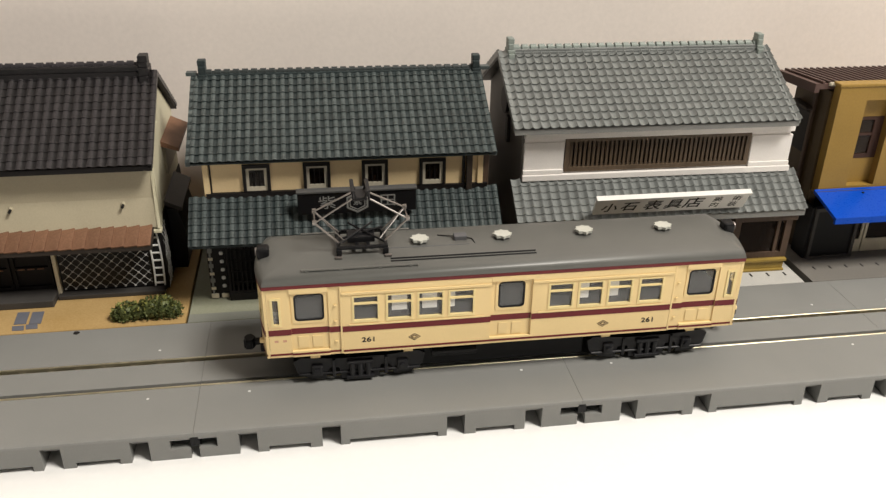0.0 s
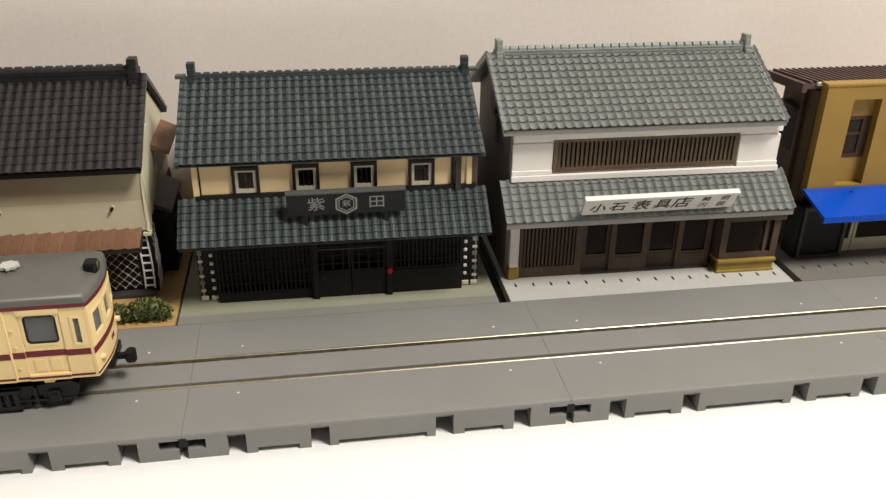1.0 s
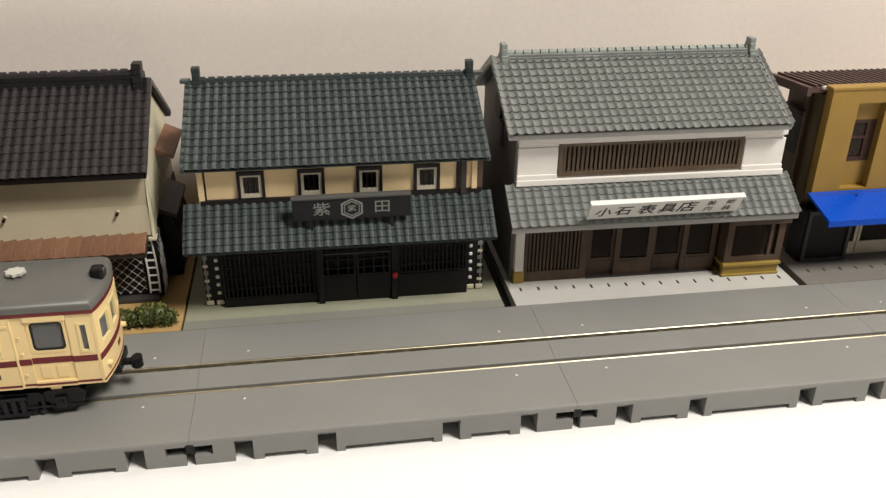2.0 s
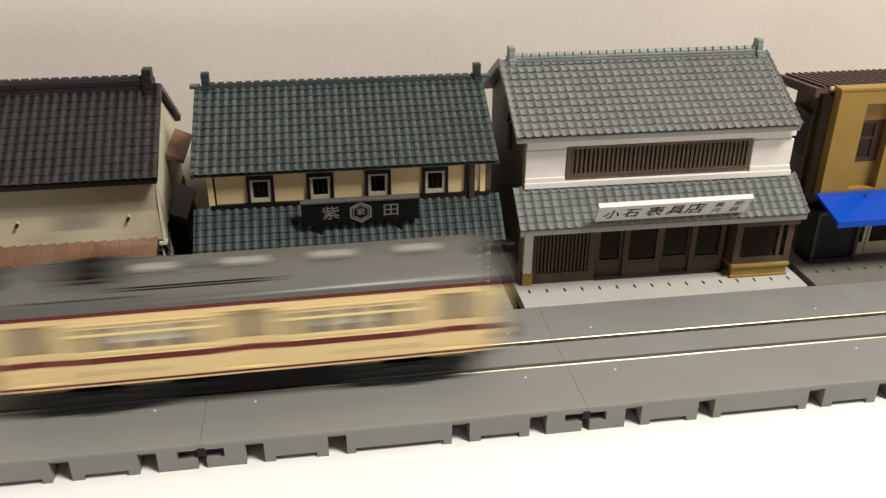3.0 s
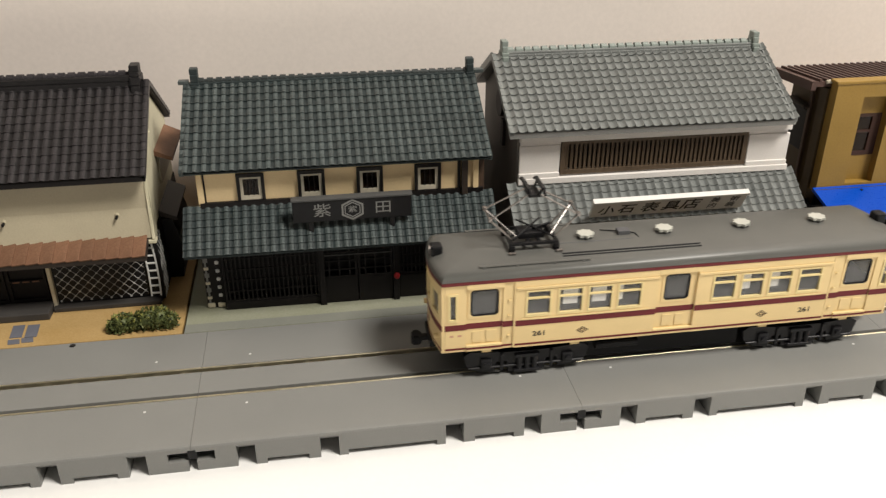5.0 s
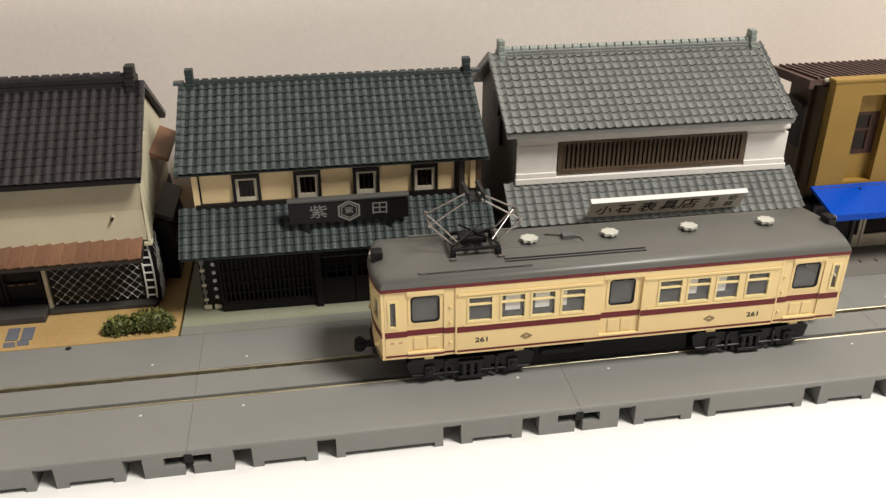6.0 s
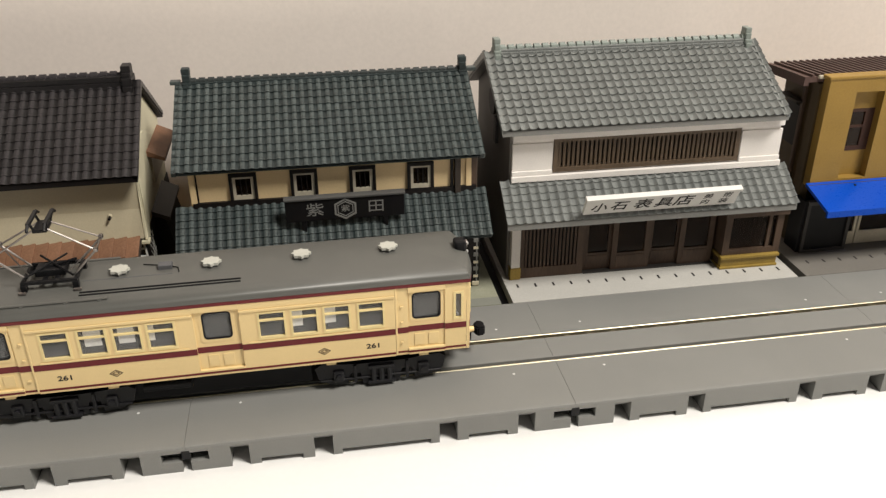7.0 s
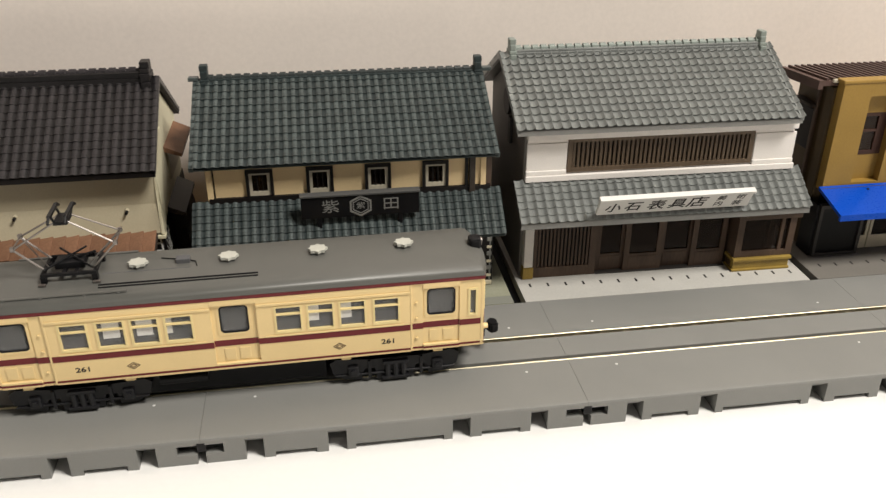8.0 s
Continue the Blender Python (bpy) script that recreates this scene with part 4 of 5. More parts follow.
# ---- the ochre shop with the blue awning ----
def ochre_house():
    BZ = 0.5
    t0 = base_slab("house_base", 136.6, 210, 36.45, 95.5, 0.1, PAVE_DARK, "grey-brown pavement base with dark drain slots")
    bx, by = (136.6 + 210) / 2, (36.45 + 95.5) / 2
    me = mesh_of("drain_slot", boxed(-0.22, 0.22, -0.7, 0.7, -0.05, 0.03), INK)
    for k in range(16):
        ob = new("drain_slot", me)
        ob.parent = t0
        ob.location = ((140.4 + k * 4.15 - bx) * MM, (42.5 - by) * MM, (0.1 - TZ) * MM)
    t = thing("ochre_shop", 172, 60, BZ, "ochre-fronted shop with brown ribbed roof and a blue awning", "house")
    t.location = (172.6 * MM, 60.9 * MM, 0.12 * MM)
    X = lambda x: x - 172
    Y = lambda y: y - 60
    Z = lambda z: z - BZ
    bays = [(147.4 + k * 16.5, 154.4 + k * 16.5) for k in range(4)]
    holes = [(X(a), X(b), Z(18.8), Z(39.8)) for a, b in bays]
    part("front_wall", flat_wall(X(140.4), X(206), Z(17), Z(42.9), Y(48), Y(50.6), holes), OCHRE, t)
    part("parapet_cap", boxed(X(140.0), X(206.4), Y(47.8), Y(50.8), Z(42.9), Z(43.7), 0.2), OCHRE, t)
    for a, b in bays:
        w = part("window", flat_wall(X(a - 0.1), X(b + 0.1), Z(25), Z(35.2), Y(50.0), Y(50.7), [(X(a + 0.9), X(b - 2.2), Z(26), Z(34.4))]), BROWNFRAME, t, "narrow brown window in a deep bay")
        part("pane", boxed(X(a + 0.8), X(b - 2.1), Y(50.3), Y(50.4), Z(25.9), Z(34.5)), DARKPANE, w)
        part("glazing_bar", boxed(X(a + 0.8), X(b - 2.1), Y(50.0), Y(50.3), Z(30.6), Z(31.2)), BROWNFRAME, w)
        part("upper_panel", boxed(X(a), X(b), Y(50.1), Y(50.7), Z(35.2), Z(39.8)), OCHRE, w)
        part("lower_panel", boxed(X(a), X(b), Y(50.1), Y(50.7), Z(18.8), Z(25)), OCHRE, w)
    side = [(Y(50.7), 0), (Y(66), 0), (Y(66), Z(39.3)), (Y(50.7), Z(41.7))]
    bm = bmesh.new()
    prism(bm, side, X(140.6), X(142))
    part("side_wall", bm, SHADEOCHRE, t, "ochre side wall with shade in its colour")
    bm = bmesh.new()
    prism(bm, side, X(204.4), X(205.8))
    part("side_wall", bm, OCHRE, t)
    part("back_wall", boxed(X(142), X(204.4), Y(64.8), Y(66), 0, Z(39.3)), OCHRE, t)
    # the front side post gets the same darkened ochre as the shaded wall
    part("side_post", boxed(X(139.9), X(140.6), Y(50.75), Y(53.6), Z(1), Z(41.3), 0.1), SHADEOCHRE, t)
    part("side_post", boxed(X(139.9), X(140.6), Y(56.2), Y(57.2), Z(1), Z(40.4), 0.1), WOOD, t)
    sw = part("side_window", boxed(X(140.2), X(140.62), Y(57.6), Y(63.5), Z(24), Z(34), 0.08), BLACK, t, "dark side window")
    part("side_sill", boxed(X(138.4), X(140.6), Y(56.5), Y(64.5), Z(35.0), Z(35.6), 0.1), DEEPWOOD, sw)
    part("gutter_end", boxed(X(139.0), X(140.6), Y(50.4), Y(51.3), Z(42.5), Z(43.4), 0.3), WINWHITE, t, "pale chipped gutter end")
    # ribbed roof falling to the back
    bm = bmesh.new()
    prism(bm, [(Y(50.9), Z(43.0)), (Y(67.5), Z(41.6)), (Y(67.5), Z(40.5)), (Y(50.9), Z(41.8))], X(136.9), X(208))
    roof = part("roof", bm, BROWNROOF, t, "dark brown ribbed roof")
    me = mesh_of("roof_rib", prism(bmesh.new(), [(50.9, 42.9), (67.7, 41.5), (67.7, 42.1), (50.9, 43.6)], -0.28, 0.28), BROWNROOF)
    for k in range(42):
        ob = new("roof_rib", me)
        ob.parent = roof
        ob.location = (X(137.8 + k * 1.65) * MM, -60 * MM, -BZ * MM)
    bm = bmesh.new()
    prism(bm, [(Y(50.9), Z(43.1)), (Y(68), Z(41.7)), (Y(68), Z(39.7)), (Y(50.9), Z(41.0))], X(135.8), X(136.9))
    part("barge_board", bm, BROWNROOF, roof)
    part("awning_beam", boxed(X(139.4), X(206), Y(46.6), Y(48), Z(17.2), Z(18.2)), WOOD, t)
    # ground floor
    part("ground_back_wall", boxed(X(141), X(205), Y(52), Y(53), 0, Z(17)), BLACK, t)
    p = part("black_panel", boxed(X(140.9), X(151.2), Y(46.5), Y(47.2), Z(1.2), Z(13.2)), BLACK, t, "black board in a grey frame")
    part("frame", flat_wall(X(140.1), X(152.0), Z(0.6), Z(14.0), Y(46.0), Y(47.4), [(X(140.9), X(151.2), Z(1.3), Z(13.1))]), STEPSTONE, p)
    bm = boxed(X(139.4), X(140.1), Y(46.6), Y(52), Z(0.6), Z(14))
    part("return", bm, BLACK, p)
    for k, (a, b) in enumerate(((152.8, 155.6), (155.9, 172.0), (173.0, 189.0))):
        f = part("glazed_front", flat_wall(X(a), X(b), Z(0.6), Z(16.5), Y(48.4), Y(49.0), [(X(a + 0.7), X(b - 0.7), Z(4.0), Z(8.4)), (X(a + 0.7), X(b - 0.7), Z(9.2), Z(15.6))]), STONE, t, "pale framed glazed shop front")
        part("pane", boxed(X(a + 0.6), X(b - 0.6), Y(48.7), Y(48.8), Z(4), Z(15.7)), DARKPANE, f)
    a = part("awning", prism(bmesh.new(), [(Y(47.6), Z(18.4)), (Y(37.2), Z(15.7)), (Y(37.2), Z(14.2)), (Y(37.8), Z(14.2)), (Y(37.8), Z(15.1)), (Y(47.6), Z(17.6))], X(139.2), X(206)), BLUE, t, "bright blue plastic awning")
    part("rivet", rod(bmesh.new(), (X(150.6), Y(45.6), Z(17.6)), (X(150.6), Y(45.6), Z(18.1)), 0.3, 8), INK, a)


ochre_house()
# ---- the tram ----
FADED = paint("faded_red_ink", (0.55, 0.30, 0.20), 0.5, 0.1)


def rounded(x0, x1, z0, z1, r):
    """A rectangle's outline with rounded corners."""
    pts = []
    for cx, cz, a0 in ((x1 - r, z1 - r, 0), (x0 + r, z1 - r, 90), (x0 + r, z0 + r, 180), (x1 - r, z0 + r, 270)):
        pts += [(cx + r * math.cos(radians(a0 + k * 22.5)), cz + r * math.sin(radians(a0 + k * 22.5))) for k in range(5)]
    return pts


def ring(x0, x1, z0, z1, r, width, y0, y1, inner_r=None):
    """A frame with rounded corners between the depths y0 and y1."""
    bm = bmesh.new()
    outer = rounded(x0, x1, z0, z1, r)
    inner = rounded(x0 + width, x1 - width, z0 + width, z1 - width, inner_r or max(0.1, r - width))
    loops = [[bm.verts.new((x, y, z)) for x, z in o] for o in (outer, inner) for y in (y0, y1)]
    n = len(outer)
    for a, b in ((0, 2), (2, 3), (3, 1), (1, 0)):
        for k in range(n):
            bm.faces.new((loops[a][k], loops[a][(k + 1) % n], loops[b][(k + 1) % n], loops[b][k]))
    return bm


def tram():
    t = thing("tram_car", 58, TY, 0.16, "cream tram car with maroon stripes and grey roof on the rails", "tram")
    E, W = 45.0, 8.6
    ZB, ZT = 7.0, 21.9
    groups = [(7.0, 11.8), (12.7, 17.5), (18.4, 23.2), (24.5, 29.3)]
    wins = [(-b, -a) for a, b in groups[::-1]] + groups
    thick = 0.55

    def side(x0, x1, y, holes, s, name, z0=ZB, z1=ZT):
        bm = pierced(bmesh.new(), x0, x1, z0, z1, holes, lambda u, z, k: (u, s * (y - thick * k), z))
        return part(name, bm, CREAM, t)

    for s in (-1, 1):
        for x0, x1 in ((-31.2, -3.9), (3.9, 31.2)):
            holes = [(a, b, 13.9, 19.0) for a, b in wins if x0 < a < x1]
            w = side(x0, x1, W, holes, s, "side_panel")
            part("letter_board", boxed(x0, x1, min(s * W, s * (W + 0.22)), max(s * W, s * (W + 0.22)), 19.5, 20.0, 0.08), CREAM, w)
            part("belt_stripe", boxed(x0, x1, min(s * W, s * (W + 0.07)), max(s * W, s * (W + 0.07)), 11.75, 12.95), MAROON, w, "maroon belt stripe")
            part("sill_stripe", boxed(x0, x1, min(s * W, s * (W + 0.05)), max(s * W, s * (W + 0.05)), 7.45, 7.85), MAROON, w, "maroon sill stripe")
            part("rain_sill", boxed(x0 + 1.2, x1 - 1.2, min(s * W, s * (W + 0.18)), max(s * W, s * (W + 0.18)), 13.0, 13.35, 0.06), CREAM, w)
            for a, b in wins:
                if not x0 < a < x1:
                    continue
                yo, yi = sorted((s * (W + 0.12), s * (W - 0.5)))
                f = pierced(bmesh.new(), a - 0.1, b + 0.1, 13.6, 19.2, [(a + 0.28, b - 0.28, 14.1, 17.35), (a + 0.28, b - 0.28, 17.65, 18.9)], lambda u, z, k: (u, s * (W + 0.12 - 0.5 * k), z))
                wn = part("window", f, WINFRAME, t, "two-part sash window")
                part("pane", boxed(a + 0.2, b - 0.2, min(s * (W - 0.2), s * (W - 0.3)), max(s * (W - 0.2), s * (W - 0.3)), 14.0, 19.0), PANE, wn)
        for x in (-36.4, -19.2, 19.2, 36.4):
            part("step_bracket", boxed(x - 0.9, x + 0.9, min(s * 7.2, s * 8.2), max(s * 7.2, s * 8.2), 6.2, 7.0, 0.1), CREAM, t)
        # doors: centre and two ends, set back
        for c, half, hw in ((0, 3.9, 2.45), (-37.0, 3.4, 2.6), (37.0, 3.4, 2.6)):
            y = W - 0.45
            d = side(c - half, c + half, y, [(c - hw, c + hw, 14.5, 19.9)], s, "door")
            part("gasket", ring(c - hw - 0.05, c + hw + 0.05, 14.45, 19.95, 0.8, 0.28, s * (y + 0.1), s * (y - 0.25)), BLACK, d, "black rounded window gasket")
            part("door_surround", ring(c - hw - 0.55, c + hw + 0.55, 13.95, 20.45, 0.6, 0.48, s * (y + 0.12), s * (y - 0.2), 0.75), CREAM, d)
            part("pane", boxed(c - hw + 0.1, c + hw - 0.1, min(s * (y - 0.12), s * (y - 0.22)), max(s * (y - 0.12), s * (y - 0.22)), 14.6, 19.8), PANE, d)
            part("belt_stripe", boxed(c - half, c + half, min(s * y, s * (y + 0.07)), max(s * y, s * (y + 0.07)), 11.75, 12.95), MAROON, d)
            for px in (-1.3, 1.3):
                part("door_panel", boxed(c + px - 0.95, c + px + 0.95, min(s * y, s * (y + 0.14)), max(s * y, s * (y + 0.06)), 8.8, 11.2, 0.03), CREAM, d)
            part("door_lip", boxed(c - half, c + half, min(s * (y - 0.1), s * W), max(s * (y - 0.1), s * W), 7.0, 7.9, 0.05), CREAM, d)
            part("sill_stripe", boxed(c - half, c + half, min(s * W, s * (W + 0.05)), max(s * W, s * (W + 0.05)), 7.45, 7.85), MAROON, d)
            part("door_sill", boxed(c - half, c + half, min(s * (y - 0.1), s * (W + 0.1)), max(s * (y - 0.1), s * (W + 0.1)), 7.9, 8.3, 0.06), CREAM, d)
            part("door_head", boxed(c - half, c + half, min(s * (y - 0.1), s * (W + 0.05)), max(s * (y - 0.1), s * (W + 0.05)), 20.3, ZT, 0.06), CREAM, d)
        for x0, x1, hole in ((-33.6, -31.2, None), (31.2, 33.6, None), (-E + 0.6, -40.4, (-43.6, -42.2, 13.9, 19.3)), (40.4, E - 0.6, (42.2, 43.6, 13.9, 19.3))):
            y = W - 0.2
            p = side(x0, x1, y, [hole] if hole else [], s, "end_panel")
            part("belt_stripe", boxed(x0, x1, min(s * y, s * (y + 0.07)), max(s * y, s * (y + 0.07)), 11.75, 12.95), MAROON, p)
            part("sill_stripe", boxed(x0, x1, min(s * y, s * (y + 0.05)), max(s * y, s * (y + 0.05)), 7.45, 7.85), MAROON, p)
            if hole:
                a, b, z0, z1 = hole
                f = pierced(bmesh.new(), a - 0.25, b + 0.25, z0 - 0.25, z1 + 0.25, [(a + 0.2, b - 0.2, z0 + 0.2, z1 - 0.2)], lambda u, z, k: (u, s * (y + 0.14 - 0.4 * k), z))
                part("frame", f, WINFRAME, p)
                for mx in (-0.75, 0.75) if x0 * s > 0 else ():
                    mc = (x0 + x1) / 2 + mx
                    part("inscription_bar", boxed(mc - 0.35, mc + 0.35, min(s * y, s * (y + 0.03)), max(s * y, s * (y + 0.03)), 10.3, 10.75), FADED, p)
                part("pane", boxed(a, b, min(s * (y - 0.2), s * (y - 0.3)), max(s * (y - 0.2), s * (y - 0.3)), z0, z1), PANE, p)
            else:
                me = boxed((x0 + x1) / 2 - 0.25, (x0 + x1) / 2 + 0.25, min(s * y, s * (y + 0.3)), max(s * y, s * (y + 0.3)), 0, 0.4, 0.08)
                for z in (9.6, 13.9, 17.2):
                    b2 = me.copy()
                    bmesh.ops.translate(b2, vec=(0, 0, z), verts=b2.verts)
                    part("hinge", b2, CREAM, p)
                me.free()
        for x in (-31.4, 31.4):
            part("pillar_rib", boxed(x - 0.18, x + 0.18, min(s * (W - 0.5), s * (W + 0.05)), max(s * (W - 0.5), s * (W + 0.05)), 7.1, 21.7, 0.08), CREAM, t)

    # rounded ends with three windows
    EW = W - 0.2

    def bow(e, u, inset=0.0, out=0.0):
        return e * (E + 1.15 * (1 - (u / EW) ** 2) - inset + out)

    grid = [-EW + k * 2 * EW / 16 for k in range(17)]
    for e in (-1, 1):
        holes = [(-7.4, -3.1, 14.3, 19.4), (-2.1, 2.1, 14.3, 19.4), (3.1, 7.4, 14.3, 19.4)]
        fine = [(g, g, 0, 0) for g in grid]
        bm = pierced(bmesh.new(), -EW, EW, ZB, ZT, holes + fine, lambda u, z, k: (bow(e, u, thick * k), u, z))
        end = part("end_wall", bm, CREAM, t, "bowed tram end with three windows")
        for z0, z1, out in ((11.75, 12.95, 0.07), (7.45, 7.85, 0.05)):
            bm = pierced(bmesh.new(), -EW, EW, z0, z1, fine, lambda u, z, k: (bow(e, u, 0, out - 0.2 * k), u, z))
            part("belt_stripe", bm, MAROON, end)
        for a, b, z0, z1 in holes:
            bm = pierced(bmesh.new(), a - 0.1, b + 0.1, z0 - 0.1, z1 + 0.1, [(a + 0.4, b - 0.4, z0 + 0.4, z1 - 0.4)], lambda u, z, k: (bow(e, u, 0, 0.1 - 0.5 * k), u, z))
            wn = part("window", bm, WINFRAME, end)
            bm = pierced(bmesh.new(), a, b, z0, z1, [(g, g, 0, 0) for g in grid if a < g < b], lambda u, z, k: (bow(e, u, 0.25 + 0.1 * k), u, z))
            part("pane", bm, PANE, wn)
        for u in (-6.4, 6.4):
            part("tail_lamp", rod(bmesh.new(), (bow(e, u) - e * 0.4, u, 9.8), (bow(e, u) + e * 0.75, u, 9.8), 0.6, 12, 0.5), CREAM, end, "cream tail lamp housing")
        part("number_plate", boxed(min(bow(e, 0, 0, -0.05), bow(e, 0, 0, 0.05)), max(bow(e, 0, 0, -0.05), bow(e, 0, 0, 0.05)), -0.9, 0.9, 9.6, 10.5), MAROON, end)

    # roof: a cambered shell with rounded ends, and a maroon gutter below it
    def outline(grow, n=14):
        pts = [(-E, -(EW + grow)), (E, -(EW + grow))]
        right = [(E + (1.15 + grow) * (1 - (u / EW) ** 2), u * (EW + grow) / EW) for u in [-EW + k * 2 * EW / n for k in range(1, n)]]
        left = [(-x, -y) for x, y in right]
        return pts + right + [(E, EW + grow), (-E, EW + grow)] + left

    bm = bmesh.new()
    prism(bm, outline(0.3), 21.3, 22.1, "z")
    bmesh.ops.bevel(bm, geom=[e for e in bm.edges if abs(e.verts[0].co.z - e.verts[1].co.z) < 0.01], offset=0.1, segments=1, affect="EDGES")
    part("gutter", bm, MAROON, t, "maroon roof gutter")
    bm = bmesh.new()
    ring0 = outline(0.34)
    levels = [(0.0, 22.1), (0.15, 22.75), (0.5, 23.35), (1.2, 23.85), (2.4, 24.25), (4.0, 24.55), (6.0, 24.8), (8.2, 24.88)]
    rings = []
    for inset, z in levels:
        row = []
        for x, y in ring0:
            ky = max(0.02, 1 - inset / 8.85)
            kx = max(0.0, (abs(x) - inset * 1.15) / abs(x))
            row.append(bm.verts.new((x * kx, y * ky, z)))
        rings.append(row)
    n = len(ring0)
    for a, b in zip(rings, rings[1:]):
        for k in range(n):
            bm.faces.new((a[k], a[(k + 1) % n], b[(k + 1) % n], b[k]))
    bm.faces.new(rings[0][::-1])
    bm.faces.new(rings[-1])
    roof = part("roof", bm, CARROOF, t, "grey cambered roof", smooth=True)
    for x in (-16.1, -0.4, 15.5, 31.3):
        bm = bmesh.new()
        out = []
        for k in range(16):
            a = radians(22.5 * k)
            r = 1.62 if k % 2 == 0 else 1.28
            out.append((x + r * 1.12 * math.cos(a), r * math.sin(a)))
        prism(bm, out, 25.3, 25.8, "z")
        v = part("ventilator", bm, VENT, roof, "pale eight-sided roof ventilator")
        bm = bmesh.new()
        prism(bm, [(x + (px - x) * 0.85, py * 0.85) for px, py in out], 24.6, 25.3, "z")
        part("ventilator_neck", bm, CARROOF, roof)
    part("roof_box", boxed(-9.6, -7.2, -0.3, 1.4, 24.7, 25.7, 0.12), CHASSIS, roof, "small dark roof box")
    rails = (((-12.4, 2.4, 24.9), (-9.4, 1.2, 25.1)), ((-7.3, 0.4, 25.1), (-6.2, 0.0, 25.0)), ((-6.2, 0.0, 25.0), (-5.9, -1.6, 24.8)))
    for a, b in rails:
        part("wire", rod(bmesh.new(), a, b, 0.11, 6), BLACK, roof)
    part("wire", rod(bmesh.new(), (-22, -1.8, 24.82), (-7.0, -1.8, 24.82), 0.1, 6), CHASSIS, roof)
    for y in (-5.2, -5.9):
        part("conduit", rod(bmesh.new(), (-22.0, y, 24.52 if y > -5.5 else 24.36), (4.8, y, 24.52 if y > -5.5 else 24.36), 0.17, 6), BLACK, roof)
    part("roof_walkway", boxed(-38.0, -17.2, -7.5, -6.9, 24.05, 24.3, 0.06), CARROOF, roof, "narrow grey roof walkway")
    for x in (-37.0, -31, -24, -18.5):
        part("walkway_bracket", boxed(x - 0.3, x + 0.3, -7.6, -6.8, 23.4, 24.05, 0.05), CARROOF, roof)
    part("roof_walkway", boxed(-38.0, -17.2, 6.9, 7.5, 24.05, 24.3, 0.06), CARROOF, roof)
    for e in (-1, 1):
        lampb = part("headlamp", boxed(min(e * 43.6, e * 45.9), max(e * 43.6, e * 45.9), -1.3, 1.3, 23.5, 25.7, 0.5), BLACK, roof, "black roof headlamp box")
        part("lens", rod(bmesh.new(), (e * 45.8, 0, 24.7), (e * 46.1, 0, 24.7), 0.8, 12), STEEL, lampb)

    # pantograph: base frame, lower and upper arms, head
    pc = -26.9
    p = part("pantograph", boxed(pc - 4.6, pc + 4.6, -3.6, -3.0, 25.9, 26.4), BLACK, roof, "diamond pantograph of thin metal arms")
    part("base_rail", boxed(pc - 4.6, pc + 4.6, 3.0, 3.6, 25.9, 26.4), BLACK, p)
    for x in (-4.6, 4.0, -1.2, 0.8):
        part("base_rail", boxed(pc + x, pc + x + 0.6, -2.98, 2.98, 25.92, 26.38), BLACK, p)
    for x in (-4.2, 4.2):
        for y in (-3.3, 3.3):
            part("base_foot", boxed(pc + x - 0.5, pc + x + 0.5, y - 0.5, y + 0.5, 24.6, 25.98, 0.1), BLACK, p)
    part("spring_box", boxed(pc - 2.6, pc + 2.4, -1.6, 1.6, 26.2, 27.4, 0.15), BLACK, p)
    part("spring_rod", rod(bmesh.new(), (pc - 4.0, -1.0, 26.8), (pc + 4.0, 1.0, 28.0), 0.25, 6), BLACK, p)
    part("spring_rod", rod(bmesh.new(), (pc - 3.6, 1.6, 27.2), (pc + 3.6, 1.6, 27.2), 0.3, 6), BLACK, p)
    for x in (-5.0, 3.9):
        part("insulator", boxed(pc + x, pc + x + 1.3, -4.7, -4.1, 24.6, 25.1, 0.15), STEEL, roof, "pale insulator foot")
    for e in (-1, 1):
        knee = 8.3
        for y in (-2.5, 2.5):
            part("lower_arm", rod(bmesh.new(), (pc + e * 4.0, y * 0.9, 26.6), (pc + e * knee, y, 31.0), 0.2, 6), ARM, roof, "thin dark metal pantograph arm")
            part("upper_arm", rod(bmesh.new(), (pc + e * knee, y, 31.0), (pc + e * 0.9, y * 0.55, 35.2), 0.17, 6), ARM, roof)
            part("knee_joint", boxed(pc + e * knee - 0.35, pc + e * knee + 0.35, y - 0.4, y + 0.4, 30.7, 31.5, 0.1), ARM, roof)
        part("cross_arm", rod(bmesh.new(), (pc + e * knee, -2.5, 31.0), (pc + e * knee, 2.5, 31.0), 0.16, 6), ARM, roof)
        part("brace_arm", rod(bmesh.new(), (pc + e * knee, 2.4, 31.0), (pc + e * 3.2, -2.4, 27.2), 0.12, 6), ARM, roof)
        part("brace_arm", rod(bmesh.new(), (pc + e * 4.0, -3.2, 27.0), (pc - e * 2.2, 2.4, 28.4), 0.2, 6), BLACK, roof)
        bm = bmesh.new()
        box(bm, pc + e * 1.35 - 0.35, pc + e * 1.35 + 0.35, -2.9, 2.9, 36.4, 36.9, 0.1)
        for y in (-2.9, 2.9):
            rod(bm, (pc + e * 1.35, y, 36.7), (pc + e * 1.35, y * 1.4, 35.9), 0.25, 6)
        part("collector_strip", bm, BLACK, roof, "black collector strip")
        for y in (-1.9, 1.9):
            part("head_link", rod(bmesh.new(), (pc + e * 0.9, y, 35.2), (pc + e * 1.35, y, 36.5), 0.25, 6), BLACK, roof)
    part("head_bar", boxed(pc - 1.2, pc + 1.2, -2.1, 2.1, 34.7, 35.3, 0.15), BLACK, roof)

